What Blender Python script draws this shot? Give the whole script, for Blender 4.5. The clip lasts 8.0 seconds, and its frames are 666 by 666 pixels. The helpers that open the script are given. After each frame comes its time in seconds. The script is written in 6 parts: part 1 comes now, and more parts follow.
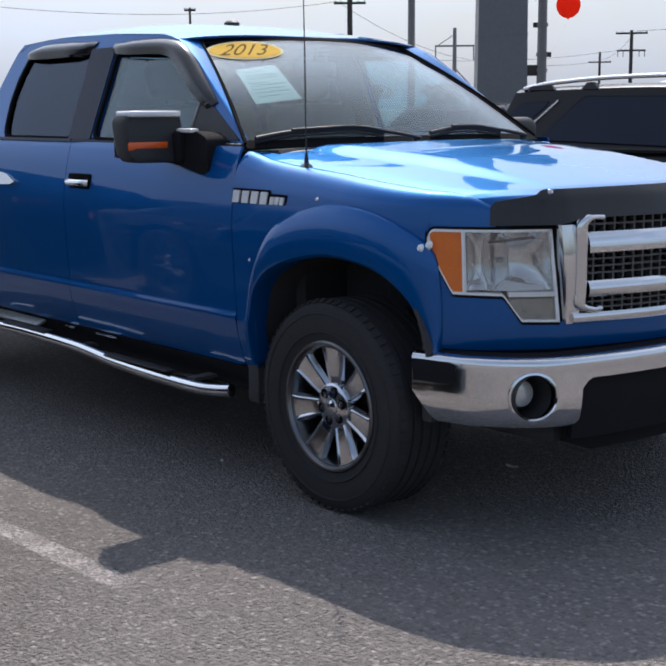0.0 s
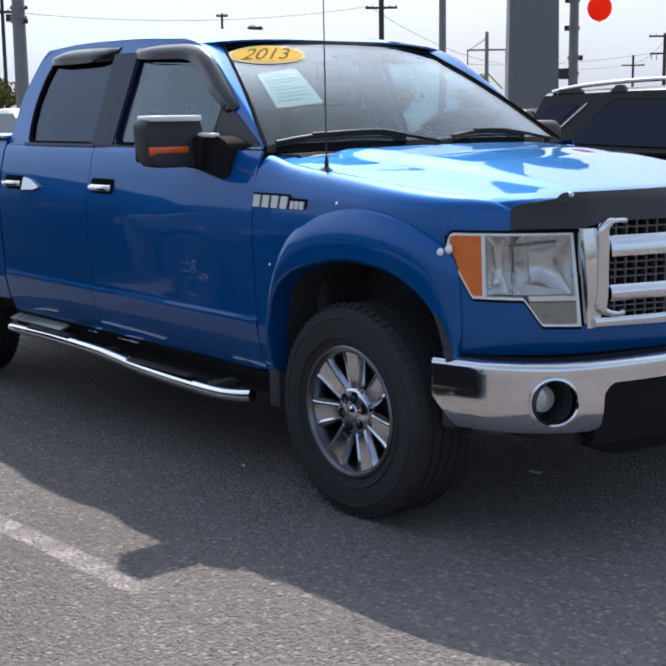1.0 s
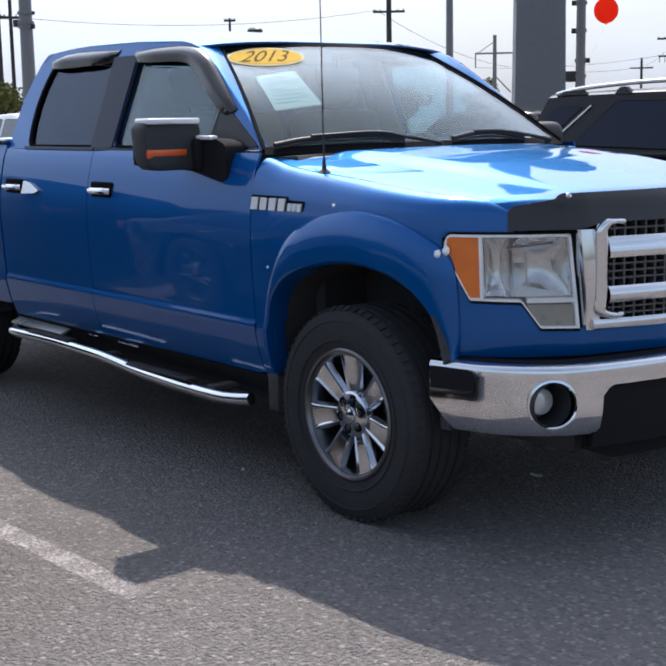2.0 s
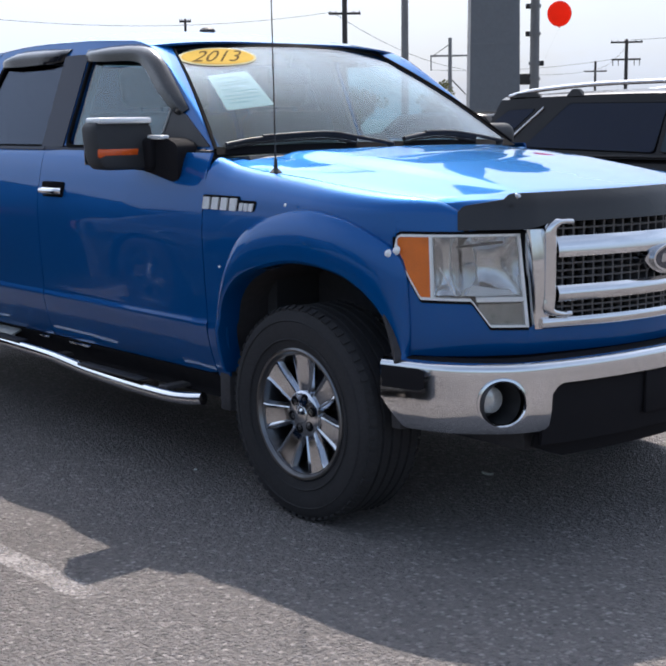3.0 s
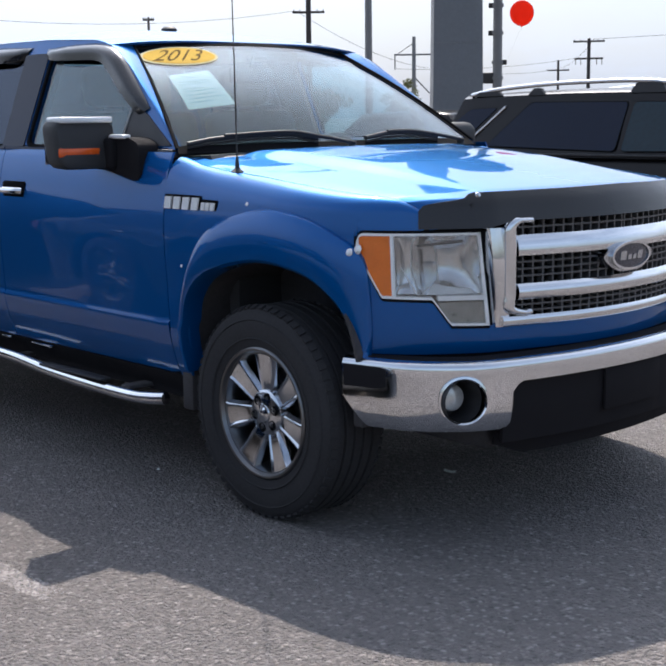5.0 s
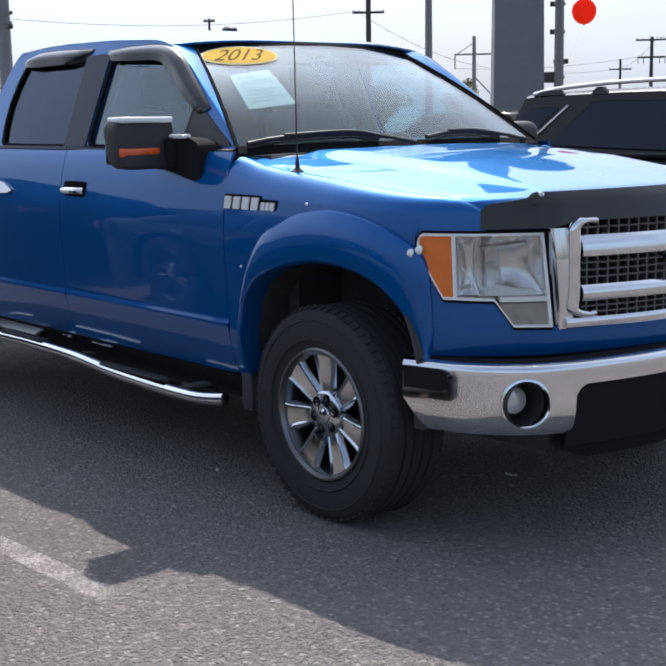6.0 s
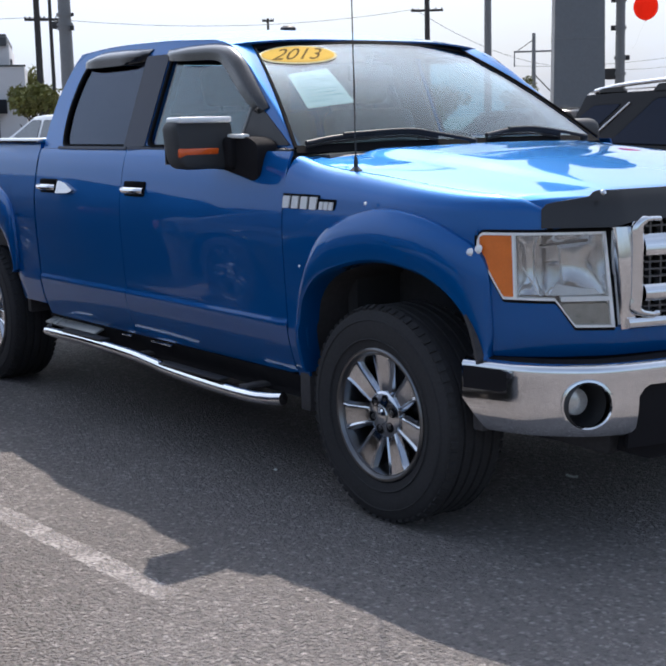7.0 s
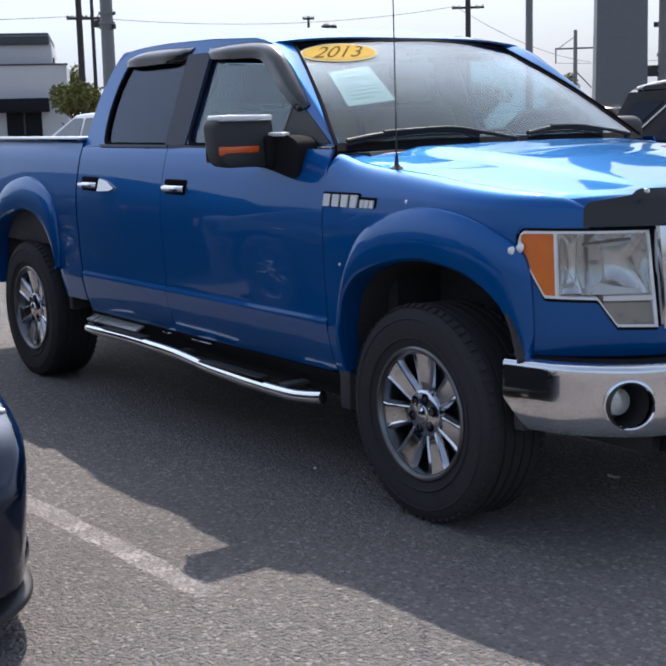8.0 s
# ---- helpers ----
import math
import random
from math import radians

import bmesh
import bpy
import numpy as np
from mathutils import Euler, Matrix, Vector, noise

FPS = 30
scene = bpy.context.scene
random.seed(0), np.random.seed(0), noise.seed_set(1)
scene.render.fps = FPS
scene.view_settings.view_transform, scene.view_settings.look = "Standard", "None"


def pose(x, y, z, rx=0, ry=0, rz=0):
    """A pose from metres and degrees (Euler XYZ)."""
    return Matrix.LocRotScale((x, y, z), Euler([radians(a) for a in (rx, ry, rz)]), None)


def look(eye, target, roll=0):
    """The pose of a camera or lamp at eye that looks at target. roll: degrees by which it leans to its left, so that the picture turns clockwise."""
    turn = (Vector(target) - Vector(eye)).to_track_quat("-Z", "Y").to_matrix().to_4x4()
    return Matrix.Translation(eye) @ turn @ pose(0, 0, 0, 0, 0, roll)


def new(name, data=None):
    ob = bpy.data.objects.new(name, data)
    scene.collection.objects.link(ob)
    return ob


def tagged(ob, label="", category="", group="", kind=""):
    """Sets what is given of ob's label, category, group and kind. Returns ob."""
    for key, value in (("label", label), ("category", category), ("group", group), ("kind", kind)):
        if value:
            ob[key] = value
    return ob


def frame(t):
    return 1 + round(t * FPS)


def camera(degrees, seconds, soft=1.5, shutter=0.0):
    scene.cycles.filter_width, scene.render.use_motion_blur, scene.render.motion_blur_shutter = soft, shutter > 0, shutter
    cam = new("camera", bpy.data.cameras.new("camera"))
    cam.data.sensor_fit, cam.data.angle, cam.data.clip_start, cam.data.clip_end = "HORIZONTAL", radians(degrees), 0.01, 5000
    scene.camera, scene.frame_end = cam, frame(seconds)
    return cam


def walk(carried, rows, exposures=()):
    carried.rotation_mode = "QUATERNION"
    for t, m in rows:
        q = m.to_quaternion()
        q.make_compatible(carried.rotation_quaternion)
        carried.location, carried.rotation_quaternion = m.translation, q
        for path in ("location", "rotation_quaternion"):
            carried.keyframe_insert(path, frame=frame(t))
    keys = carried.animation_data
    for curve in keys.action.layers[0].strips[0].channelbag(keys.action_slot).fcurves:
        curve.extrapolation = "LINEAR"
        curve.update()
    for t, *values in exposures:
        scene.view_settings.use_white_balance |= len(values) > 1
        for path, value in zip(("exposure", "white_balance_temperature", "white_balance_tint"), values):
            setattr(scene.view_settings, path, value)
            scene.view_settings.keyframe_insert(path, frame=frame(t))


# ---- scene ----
cam = camera(29.2, 8.0, soft=2.3)
PATH = [
    (0, (3.582, -4.02, 1.516), (2.087, -2.737, 1.169), -0.4),
    (0.5, (3.585, -3.999, 1.515), (2.074, -2.734, 1.172), -0.4),
    (1, (3.592, -3.967, 1.511), (2.064, -2.723, 1.172), -0.7),
    (1.2, (3.598, -3.953, 1.506), (2.062, -2.716, 1.17), -0.8),
    (2.3, (3.603, -3.913, 1.5), (2.065, -2.678, 1.168), -1.0),
    (2.5, (3.611, -3.911, 1.498), (2.08, -2.667, 1.167), -1.0),
    (3, (3.622, -3.913, 1.495), (2.127, -2.627, 1.164), -0.7),
    (3.5, (3.635, -3.917, 1.495), (2.183, -2.581, 1.163), -0.5),
    (4, (3.651, -3.927, 1.497), (2.229, -2.561, 1.165), -0.4),
    (4.5, (3.643, -3.918, 1.496), (2.215, -2.558, 1.164), -0.4),
    (4.7, (3.645, -3.917, 1.498), (2.205, -2.569, 1.165), -0.5),
    (5.8, (3.608, -3.891, 1.494), (2.101, -2.619, 1.162), -0.9),
    (6, (3.604, -3.888, 1.493), (2.084, -2.63, 1.161), -0.9),
    (6.5, (3.596, -3.881, 1.493), (2.047, -2.66, 1.161), -1.1),
    (7, (3.585, -3.874, 1.493), (2.009, -2.688, 1.161), -1.3),
    (7.5, (3.579, -3.871, 1.494), (1.982, -2.713, 1.161), -1.3),
    (8, (3.575, -3.87, 1.494), (1.963, -2.734, 1.16), -1.4),
]
walk(cam, [(t, look(eye, target, roll)) for t, eye, target, roll in PATH], ((0.0, -0.16), (0.5, 0.02), (1.2, 0.11), (2.5, 0.13), (7.0, 0.13), (8.0, 0.06)))

# ---- world, sun and exposure ----
SUN_AT = Vector((-0.675, 0.488, 1.0)).normalized()          # the way towards the sun
world = bpy.data.worlds.new("sky")
scene.world = world
world.use_nodes = True
wn, wl = world.node_tree.nodes, world.node_tree.links
wn.clear()
w_out, w_bg = wn.new("ShaderNodeOutputWorld"), wn.new("ShaderNodeBackground")
sky = wn.new("ShaderNodeTexSky")
sky.sky_type, sky.sun_disc = "NISHITA", False
sky.sun_elevation = math.asin(SUN_AT.z)
sky.sun_rotation = math.atan2(SUN_AT.x, SUN_AT.y)
sky.air_density, sky.dust_density, sky.ozone_density = 1.0, 2.6, 1.6
w_co, w_map = wn.new("ShaderNodeTexCoord"), wn.new("ShaderNodeMapping")
w_map.inputs["Scale"].default_value = (1.0, 1.0, 2.6)
w_noise, w_ramp, w_mix = wn.new("ShaderNodeTexNoise"), wn.new("ShaderNodeValToRGB"), wn.new("ShaderNodeMix")
w_noise.inputs["Scale"].default_value, w_noise.inputs["Detail"].default_value = 2.3, 7.0
w_noise.inputs["Roughness"].default_value = 0.58
w_ramp.color_ramp.elements[0].position, w_ramp.color_ramp.elements[1].position = 0.36, 0.62
w_ramp.color_ramp.elements[0].color = (0.42, 0.42, 0.42, 1)
w_ramp.color_ramp.elements[1].color = (0.90, 0.90, 0.90, 1)
w_mix.data_type = "RGBA"
w_grey, w_haze, w_lift = wn.new("ShaderNodeRGBToBW"), wn.new("ShaderNodeVectorMath"), wn.new("ShaderNodeMath")
w_haze.operation, w_haze.inputs[0].default_value = "SCALE", (0.88, 1.0, 1.24)      # thin bright cloud
w_lift.operation, w_lift.inputs[1].default_value, w_lift.inputs[2].default_value = "MULTIPLY_ADD", 0.145, 5.7
w_pow = wn.new("ShaderNodeMath")
w_pow.operation, w_pow.inputs[1].default_value = "POWER", 1.6       # brighter towards the sun
w_sep, w_rise = wn.new("ShaderNodeSeparateXYZ"), wn.new("ShaderNodeMapRange")       # thin overcast: brighter with height
w_rise.interpolation_type = "SMOOTHSTEP"
w_rise.inputs["From Min"].default_value, w_rise.inputs["From Max"].default_value = 0.03, 0.34
w_rise.inputs["To Min"].default_value, w_rise.inputs["To Max"].default_value = 0.88, 1.50
w_all = wn.new("ShaderNodeVectorMath")
w_all.operation = "SCALE"
wl.new(w_co.outputs["Generated"], w_sep.inputs["Vector"])
wl.new(w_sep.outputs["Z"], w_rise.inputs["Value"])
w_fall, w_both = wn.new("ShaderNodeMapRange"), wn.new("ShaderNodeMath")             # and clearer overhead
w_fall.interpolation_type, w_both.operation = "SMOOTHSTEP", "MULTIPLY"
w_fall.inputs["From Min"].default_value, w_fall.inputs["From Max"].default_value = 0.40, 0.95
w_fall.inputs["To Min"].default_value, w_fall.inputs["To Max"].default_value = 1.0, 0.80
wl.new(w_sep.outputs["Z"], w_fall.inputs["Value"])
wl.new(w_rise.outputs["Result"], w_both.inputs[0])
wl.new(w_fall.outputs["Result"], w_both.inputs[1])
wl.new(w_both.outputs[0], w_all.inputs["Scale"])
wl.new(sky.outputs["Color"], w_grey.inputs["Color"])
wl.new(w_grey.outputs["Val"], w_pow.inputs[0])
wl.new(w_pow.outputs[0], w_lift.inputs[0])
w_near, w_clip, w_tight, w_glow = wn.new("ShaderNodeVectorMath"), wn.new("ShaderNodeMath"), wn.new("ShaderNodeMath"), wn.new("ShaderNodeMath")    # bright haze round the sun
w_near.operation, w_near.inputs[1].default_value = "DOT_PRODUCT", SUN_AT
w_clip.operation, w_clip.inputs[1].default_value = "MAXIMUM", 0.0
w_tight.operation, w_tight.inputs[1].default_value = "POWER", 26.0
w_glow.operation, w_glow.inputs[1].default_value = "MULTIPLY_ADD", 15.0
wl.new(w_co.outputs["Generated"], w_near.inputs[0])
wl.new(w_near.outputs["Value"], w_clip.inputs[0])
wl.new(w_clip.outputs[0], w_tight.inputs[0])
wl.new(w_tight.outputs[0], w_glow.inputs[0])
wl.new(w_lift.outputs[0], w_glow.inputs[2])
wl.new(w_glow.outputs[0], w_haze.inputs["Scale"])
wl.new(w_haze.outputs["Vector"], w_mix.inputs["B"])
wl.new(w_co.outputs["Generated"], w_map.inputs["Vector"])
wl.new(w_map.outputs["Vector"], w_noise.inputs["Vector"])
wl.new(w_noise.outputs["Fac"], w_ramp.inputs["Fac"])
w_dot, w_side, w_thin = wn.new("ShaderNodeVectorMath"), wn.new("ShaderNodeMapRange"), wn.new("ShaderNodeMath")     # clearer and bluer away from the sun
w_dot.operation, w_dot.inputs[1].default_value, w_thin.operation = "DOT_PRODUCT", (-0.81, 0.586, 0.0), "MULTIPLY"
w_side.inputs["From Min"].default_value, w_side.inputs["From Max"].default_value = -0.7, 0.5
w_side.inputs["To Min"].default_value, w_side.inputs["To Max"].default_value = 0.30, 1.0
wl.new(w_co.outputs["Generated"], w_dot.inputs[0])
wl.new(w_dot.outputs["Value"], w_side.inputs["Value"])
wl.new(w_ramp.outputs["Color"], w_thin.inputs[0])
wl.new(w_side.outputs["Result"], w_thin.inputs[1])
wl.new(w_thin.outputs[0], w_mix.inputs["Factor"])
wl.new(sky.outputs["Color"], w_mix.inputs["A"])
wl.new(w_mix.outputs["Result"], w_all.inputs[0])
wl.new(w_all.outputs["Vector"], w_bg.inputs["Color"])
w_bg.inputs["Strength"].default_value = 0.12
wl.new(w_bg.outputs["Background"], w_out.inputs["Surface"])
sun_data = bpy.data.lights.new("sun", "SUN")
sun_data.energy, sun_data.angle, sun_data.color = 4.8, radians(0.53), (1.0, 0.905, 0.825)
sun = new("sun", sun_data)
sun.matrix_world = look(SUN_AT * 60, (0, 0, 0))
scene.view_settings.exposure = 0.0


# ---- materials ----
def shader(name, base, rough=0.5, metal=0.0, coat=0.0, vary=0.12, scale=6.0, fine=60.0, bump=0.0, spec=0.5, bump_scale=None, coat_rough=0.03, rough_vary=0.1):
    """A surface with colour that varies at two scales, uneven gloss and a fine relief."""
    m = bpy.data.materials.new(name)
    m.use_nodes = True
    n, l = m.node_tree.nodes, m.node_tree.links
    p = n["Principled BSDF"]
    co = n.new("ShaderNodeTexCoord")
    a, b = n.new("ShaderNodeTexNoise"), n.new("ShaderNodeTexNoise")
    for t, s in ((a, scale), (b, fine)):
        t.inputs["Scale"].default_value, t.inputs["Detail"].default_value = s, 5.0
        l.new(co.outputs["Object"], t.inputs["Vector"])
    add = n.new("ShaderNodeMath")
    add.operation = "ADD"
    l.new(a.outputs["Fac"], add.inputs[0])
    l.new(b.outputs["Fac"], add.inputs[1])
    rng = n.new("ShaderNodeMapRange")
    rng.inputs["From Min"].default_value, rng.inputs["From Max"].default_value = 0.6, 1.4
    rng.inputs["To Min"].default_value, rng.inputs["To Max"].default_value = 1 - vary, 1 + vary
    l.new(add.outputs[0], rng.inputs["Value"])
    mul = n.new("ShaderNodeVectorMath")
    mul.operation = "SCALE"
    mul.inputs[0].default_value = base
    l.new(rng.outputs["Result"], mul.inputs["Scale"])
    l.new(mul.outputs["Vector"], p.inputs["Base Color"])
    r2 = n.new("ShaderNodeMapRange")
    r2.inputs["From Min"].default_value, r2.inputs["From Max"].default_value = 0.3, 0.7
    r2.inputs["To Min"].default_value, r2.inputs["To Max"].default_value = rough * (1 - rough_vary), rough * (1 + rough_vary)
    l.new(a.outputs["Fac"], r2.inputs["Value"])
    l.new(r2.outputs["Result"], p.inputs["Roughness"])
    p.inputs["Metallic"].default_value, p.inputs["Specular IOR Level"].default_value = metal, spec
    p.inputs["Coat Weight"].default_value, p.inputs["Coat Roughness"].default_value = coat, coat_rough
    if bump:
        bp = n.new("ShaderNodeBump")
        bp.inputs["Strength"].default_value, bp.inputs["Distance"].default_value = bump, 0.004
        src = b
        if bump_scale:
            src = n.new("ShaderNodeTexNoise")
            src.inputs["Scale"].default_value, src.inputs["Detail"].default_value = bump_scale, 3.0
            l.new(co.outputs["Object"], src.inputs["Vector"])
        l.new(src.outputs["Fac"], bp.inputs["Height"])
        l.new(bp.outputs["Normal"], p.inputs["Normal"])
    return m


def glass(name, tint, clear=0.85, gloss=(1.0, 1.0, 1.0), rough=0.0, least=0.085):
    """Window glass: tinted and see-through, with the mirror image that a pane gives."""
    m = bpy.data.materials.new(name)
    m.use_nodes = True
    n, l = m.node_tree.nodes, m.node_tree.links
    n.remove(n["Principled BSDF"])
    out = n["Material Output"]
    tr, gl, mix, fr = n.new("ShaderNodeBsdfTransparent"), n.new("ShaderNodeBsdfGlossy"), n.new("ShaderNodeMixShader"), n.new("ShaderNodeLayerWeight")
    tr.inputs["Color"].default_value = (tint[0] * clear, tint[1] * clear, tint[2] * clear, 1)
    gl.inputs["Color"].default_value = (*gloss, 1)
    gl.inputs["Roughness"].default_value = rough
    fr.inputs["Blend"].default_value = 0.5
    pw, sm = n.new("ShaderNodeMath"), n.new("ShaderNodeMath")
    pw.operation, pw.inputs[1].default_value = "POWER", 5.0
    sm.operation, sm.inputs[1].default_value, sm.inputs[2].default_value = "MULTIPLY_ADD", 0.9, least
    l.new(fr.outputs["Facing"], pw.inputs[0])
    l.new(pw.outputs[0], sm.inputs[0])
    l.new(sm.outputs[0], mix.inputs["Fac"])
    l.new(tr.outputs["BSDF"], mix.inputs[1])
    l.new(gl.outputs["BSDF"], mix.inputs[2])
    l.new(mix.outputs["Shader"], out.inputs["Surface"])
    return m


def asphalt_material():
    """Worn parking-lot asphalt: pale and dark stones in a grey binder, with broad stains."""
    m = bpy.data.materials.new("asphalt")
    m.use_nodes = True
    n, l = m.node_tree.nodes, m.node_tree.links
    p = n["Principled BSDF"]
    co = n.new("ShaderNodeTexCoord")
    vor, vor2, big, mid = n.new("ShaderNodeTexVoronoi"), n.new("ShaderNodeTexVoronoi"), n.new("ShaderNodeTexNoise"), n.new("ShaderNodeTexNoise")
    vor.inputs["Scale"].default_value, vor2.inputs["Scale"].default_value = 58.0, 74.0
    big.inputs["Scale"].default_value, big.inputs["Detail"].default_value = 0.55, 6.0
    mid.inputs["Scale"].default_value, mid.inputs["Detail"].default_value = 34.0, 4.0
    for t in (vor, vor2, big, mid):
        l.new(co.outputs["Object"], t.inputs["Vector"])
    ramp = n.new("ShaderNodeValToRGB")
    e = ramp.color_ramp.elements
    e[0].position, e[0].color = 0.0, (0.112, 0.105, 0.102, 1)
    e[1].position, e[1].color = 1.0, (0.325, 0.297, 0.284, 1)
    for pos, c in ((0.30, (0.160, 0.147, 0.142, 1)), (0.62, (0.186, 0.169, 0.162, 1)), (0.85, (0.238, 0.214, 0.203, 1))):
        k = e.new(pos)
        k.color = c
    sep = n.new("ShaderNodeSeparateColor")
    l.new(vor.outputs["Color"], sep.inputs["Color"])
    l.new(sep.outputs["Red"], ramp.inputs["Fac"])
    stone = n.new("ShaderNodeMix")
    stone.data_type = "RGBA"
    stone.inputs["B"].default_value = (0.168, 0.155, 0.149, 1)
    edge = n.new("ShaderNodeMapRange")
    edge.inputs["From Min"].default_value, edge.inputs["From Max"].default_value = 0.30, 0.75
    l.new(vor.outputs["Distance"], edge.inputs["Value"])
    l.new(edge.outputs["Result"], stone.inputs["Factor"])
    l.new(ramp.outputs["Color"], stone.inputs["A"])
    tone = n.new("ShaderNodeMapRange")
    tone.inputs["From Min"].default_value, tone.inputs["From Max"].default_value = 0.3, 0.7
    tone.inputs["To Min"].default_value, tone.inputs["To Max"].default_value = 1.15, 1.42
    l.new(big.outputs["Fac"], tone.inputs["Value"])
    tone2 = n.new("ShaderNodeMapRange")
    tone2.inputs["From Min"].default_value, tone2.inputs["From Max"].default_value = 0.3, 0.7
    tone2.inputs["To Min"].default_value, tone2.inputs["To Max"].default_value = 0.92, 1.08
    l.new(mid.outputs["Fac"], tone2.inputs["Value"])
    mm = n.new("ShaderNodeMath")
    mm.operation = "MULTIPLY"
    l.new(tone.outputs["Result"], mm.inputs[0])
    l.new(tone2.outputs["Result"], mm.inputs[1])
    sc = n.new("ShaderNodeVectorMath")
    sc.operation = "SCALE"
    l.new(stone.outputs["Result"], sc.inputs[0])
    l.new(mm.outputs[0], sc.inputs["Scale"])
    l.new(sc.outputs["Vector"], p.inputs["Base Color"])
    p.inputs["Roughness"].default_value, p.inputs["Specular IOR Level"].default_value = 0.85, 0.3
    grain = n.new("ShaderNodeTexNoise")
    grain.inputs["Scale"].default_value, grain.inputs["Detail"].default_value, grain.inputs["Roughness"].default_value = 62.0, 3.0, 0.62
    l.new(co.outputs["Object"], grain.inputs["Vector"])
    h = n.new("ShaderNodeMath")
    h.operation, h.inputs[1].default_value = "MULTIPLY_ADD", -0.45
    l.new(vor2.outputs["Distance"], h.inputs[0])
    l.new(grain.outputs["Fac"], h.inputs[2])
    bp = n.new("ShaderNodeBump")
    bp.inputs["Strength"].default_value, bp.inputs["Distance"].default_value = 1.0, 0.035
    l.new(h.outputs[0], bp.inputs["Height"])
    l.new(bp.outputs["Normal"], p.inputs["Normal"])
    return m


def line_paint_material():
    """Old white road paint, worn through to the stones."""
    m = bpy.data.materials.new("worn_line_paint")
    m.use_nodes = True
    n, l = m.node_tree.nodes, m.node_tree.links
    p = n["Principled BSDF"]
    out = n["Material Output"]
    co, nz, nz2 = n.new("ShaderNodeTexCoord"), n.new("ShaderNodeTexNoise"), n.new("ShaderNodeTexNoise")
    nz.inputs["Scale"].default_value, nz.inputs["Detail"].default_value = 70.0, 4.0
    nz2.inputs["Scale"].default_value, nz2.inputs["Detail"].default_value = 5.0, 4.0
    l.new(co.outputs["Object"], nz.inputs["Vector"])
    l.new(co.outputs["Object"], nz2.inputs["Vector"])
    add = n.new("ShaderNodeMath")
    add.operation = "ADD"
    l.new(nz.outputs["Fac"], add.inputs[0])
    l.new(nz2.outputs["Fac"], add.inputs[1])
    r = n.new("ShaderNodeMapRange")
    r.inputs["From Min"].default_value, r.inputs["From Max"].default_value = 0.77, 1.19
    l.new(add.outputs[0], r.inputs["Value"])
    ramp = n.new("ShaderNodeValToRGB")
    ramp.color_ramp.elements[0].color, ramp.color_ramp.elements[1].color = (0.265, 0.243, 0.238, 1), (0.375, 0.348, 0.340, 1)
    l.new(nz.outputs["Fac"], ramp.inputs["Fac"])
    l.new(ramp.outputs["Color"], p.inputs["Base Color"])
    p.inputs["Roughness"].default_value = 0.8
    tr, mix = n.new("ShaderNodeBsdfTransparent"), n.new("ShaderNodeMixShader")
    l.new(r.outputs["Result"], mix.inputs["Fac"])
    l.new(tr.outputs["BSDF"], mix.inputs[1])
    l.new(p.outputs["BSDF"], mix.inputs[2])
    l.new(mix.outputs["Shader"], out.inputs["Surface"])
    return m


BLUE = shader("blue_metallic_paint", (0.0, 0.090, 0.318), 0.45, 0.50, 1.0, vary=0.03, scale=1.4, fine=900, rough_vary=0.05, spec=0.08, coat_rough=0.03)
b_p = BLUE.node_tree.nodes["Principled BSDF"]
b_p.inputs["Coat IOR"].default_value = 1.44
b_p.inputs["Specular Tint"].default_value = (0.30, 0.78, 1.0, 1)
NAVY = shader("dark_blue_paint", (0.000, 0.007, 0.026), 0.10, 0.3, 0.7, vary=0.04, scale=1.5, fine=900, spec=0.3)
BLACKPAINT = shader("black_paint", (0.010, 0.009, 0.010), 0.25, 0.0, 0.2, spec=0.12, vary=0.06, scale=1.5, fine=500)
SILVERPAINT = shader("silver_paint", (0.55, 0.56, 0.57), 0.32, 0.6, 1.0, vary=0.04, scale=1.5, fine=500)
REDPAINT = shader("dark_red_paint", (0.16, 0.012, 0.018), 0.3, 0.2, 1.0, vary=0.05, scale=1.5, fine=500)
CHROME = shader("chrome", (0.74, 0.75, 0.77), 0.07, 1.0, vary=0.03, scale=3, fine=80)
SATIN = shader("satin_chrome_plastic", (0.52, 0.53, 0.55), 0.16, 1.0, vary=0.05, scale=9, fine=150)
WHEELMETAL = shader("dark_chrome_wheel", (0.56, 0.585, 0.63), 0.12, 1.0, vary=0.08, scale=12, fine=120)
PLASTIC = shader("black_grained_plastic", (0.026, 0.026, 0.028), 0.58, vary=0.15, scale=14, fine=400, bump=0.12)
REPEATER = shader("orange_repeater_lens", (0.80, 0.115, 0.016), 0.25, coat=0.4, vary=0.10, scale=20, fine=240)
VISOR = shader("smoked_visor_acrylic", (0.018, 0.019, 0.022), 0.16, coat=0.35, spec=0.35, vary=0.05, scale=6, fine=100)
SMOKE = shader("smoked_acrylic", (0.024, 0.022, 0.021), 0.22, spec=0.5, vary=0.05, scale=6, fine=100)
MATTE = shader("matte_black_plastic", (0.016, 0.015, 0.017), 0.85, spec=0.12, vary=0.15, scale=14, fine=400, bump=0.1)
RUBBER = shader("tyre_rubber", (0.034, 0.033, 0.035), 0.85, spec=0.3, vary=0.25, scale=10, fine=90, bump=0.3)
DARK = shader("underbody_black", (0.050, 0.046, 0.048), 0.8, vary=0.3, scale=5, fine=40)
GAP = shader("dark_seam", (0.008, 0.008, 0.009), 0.9, vary=0.1, spec=0.05)
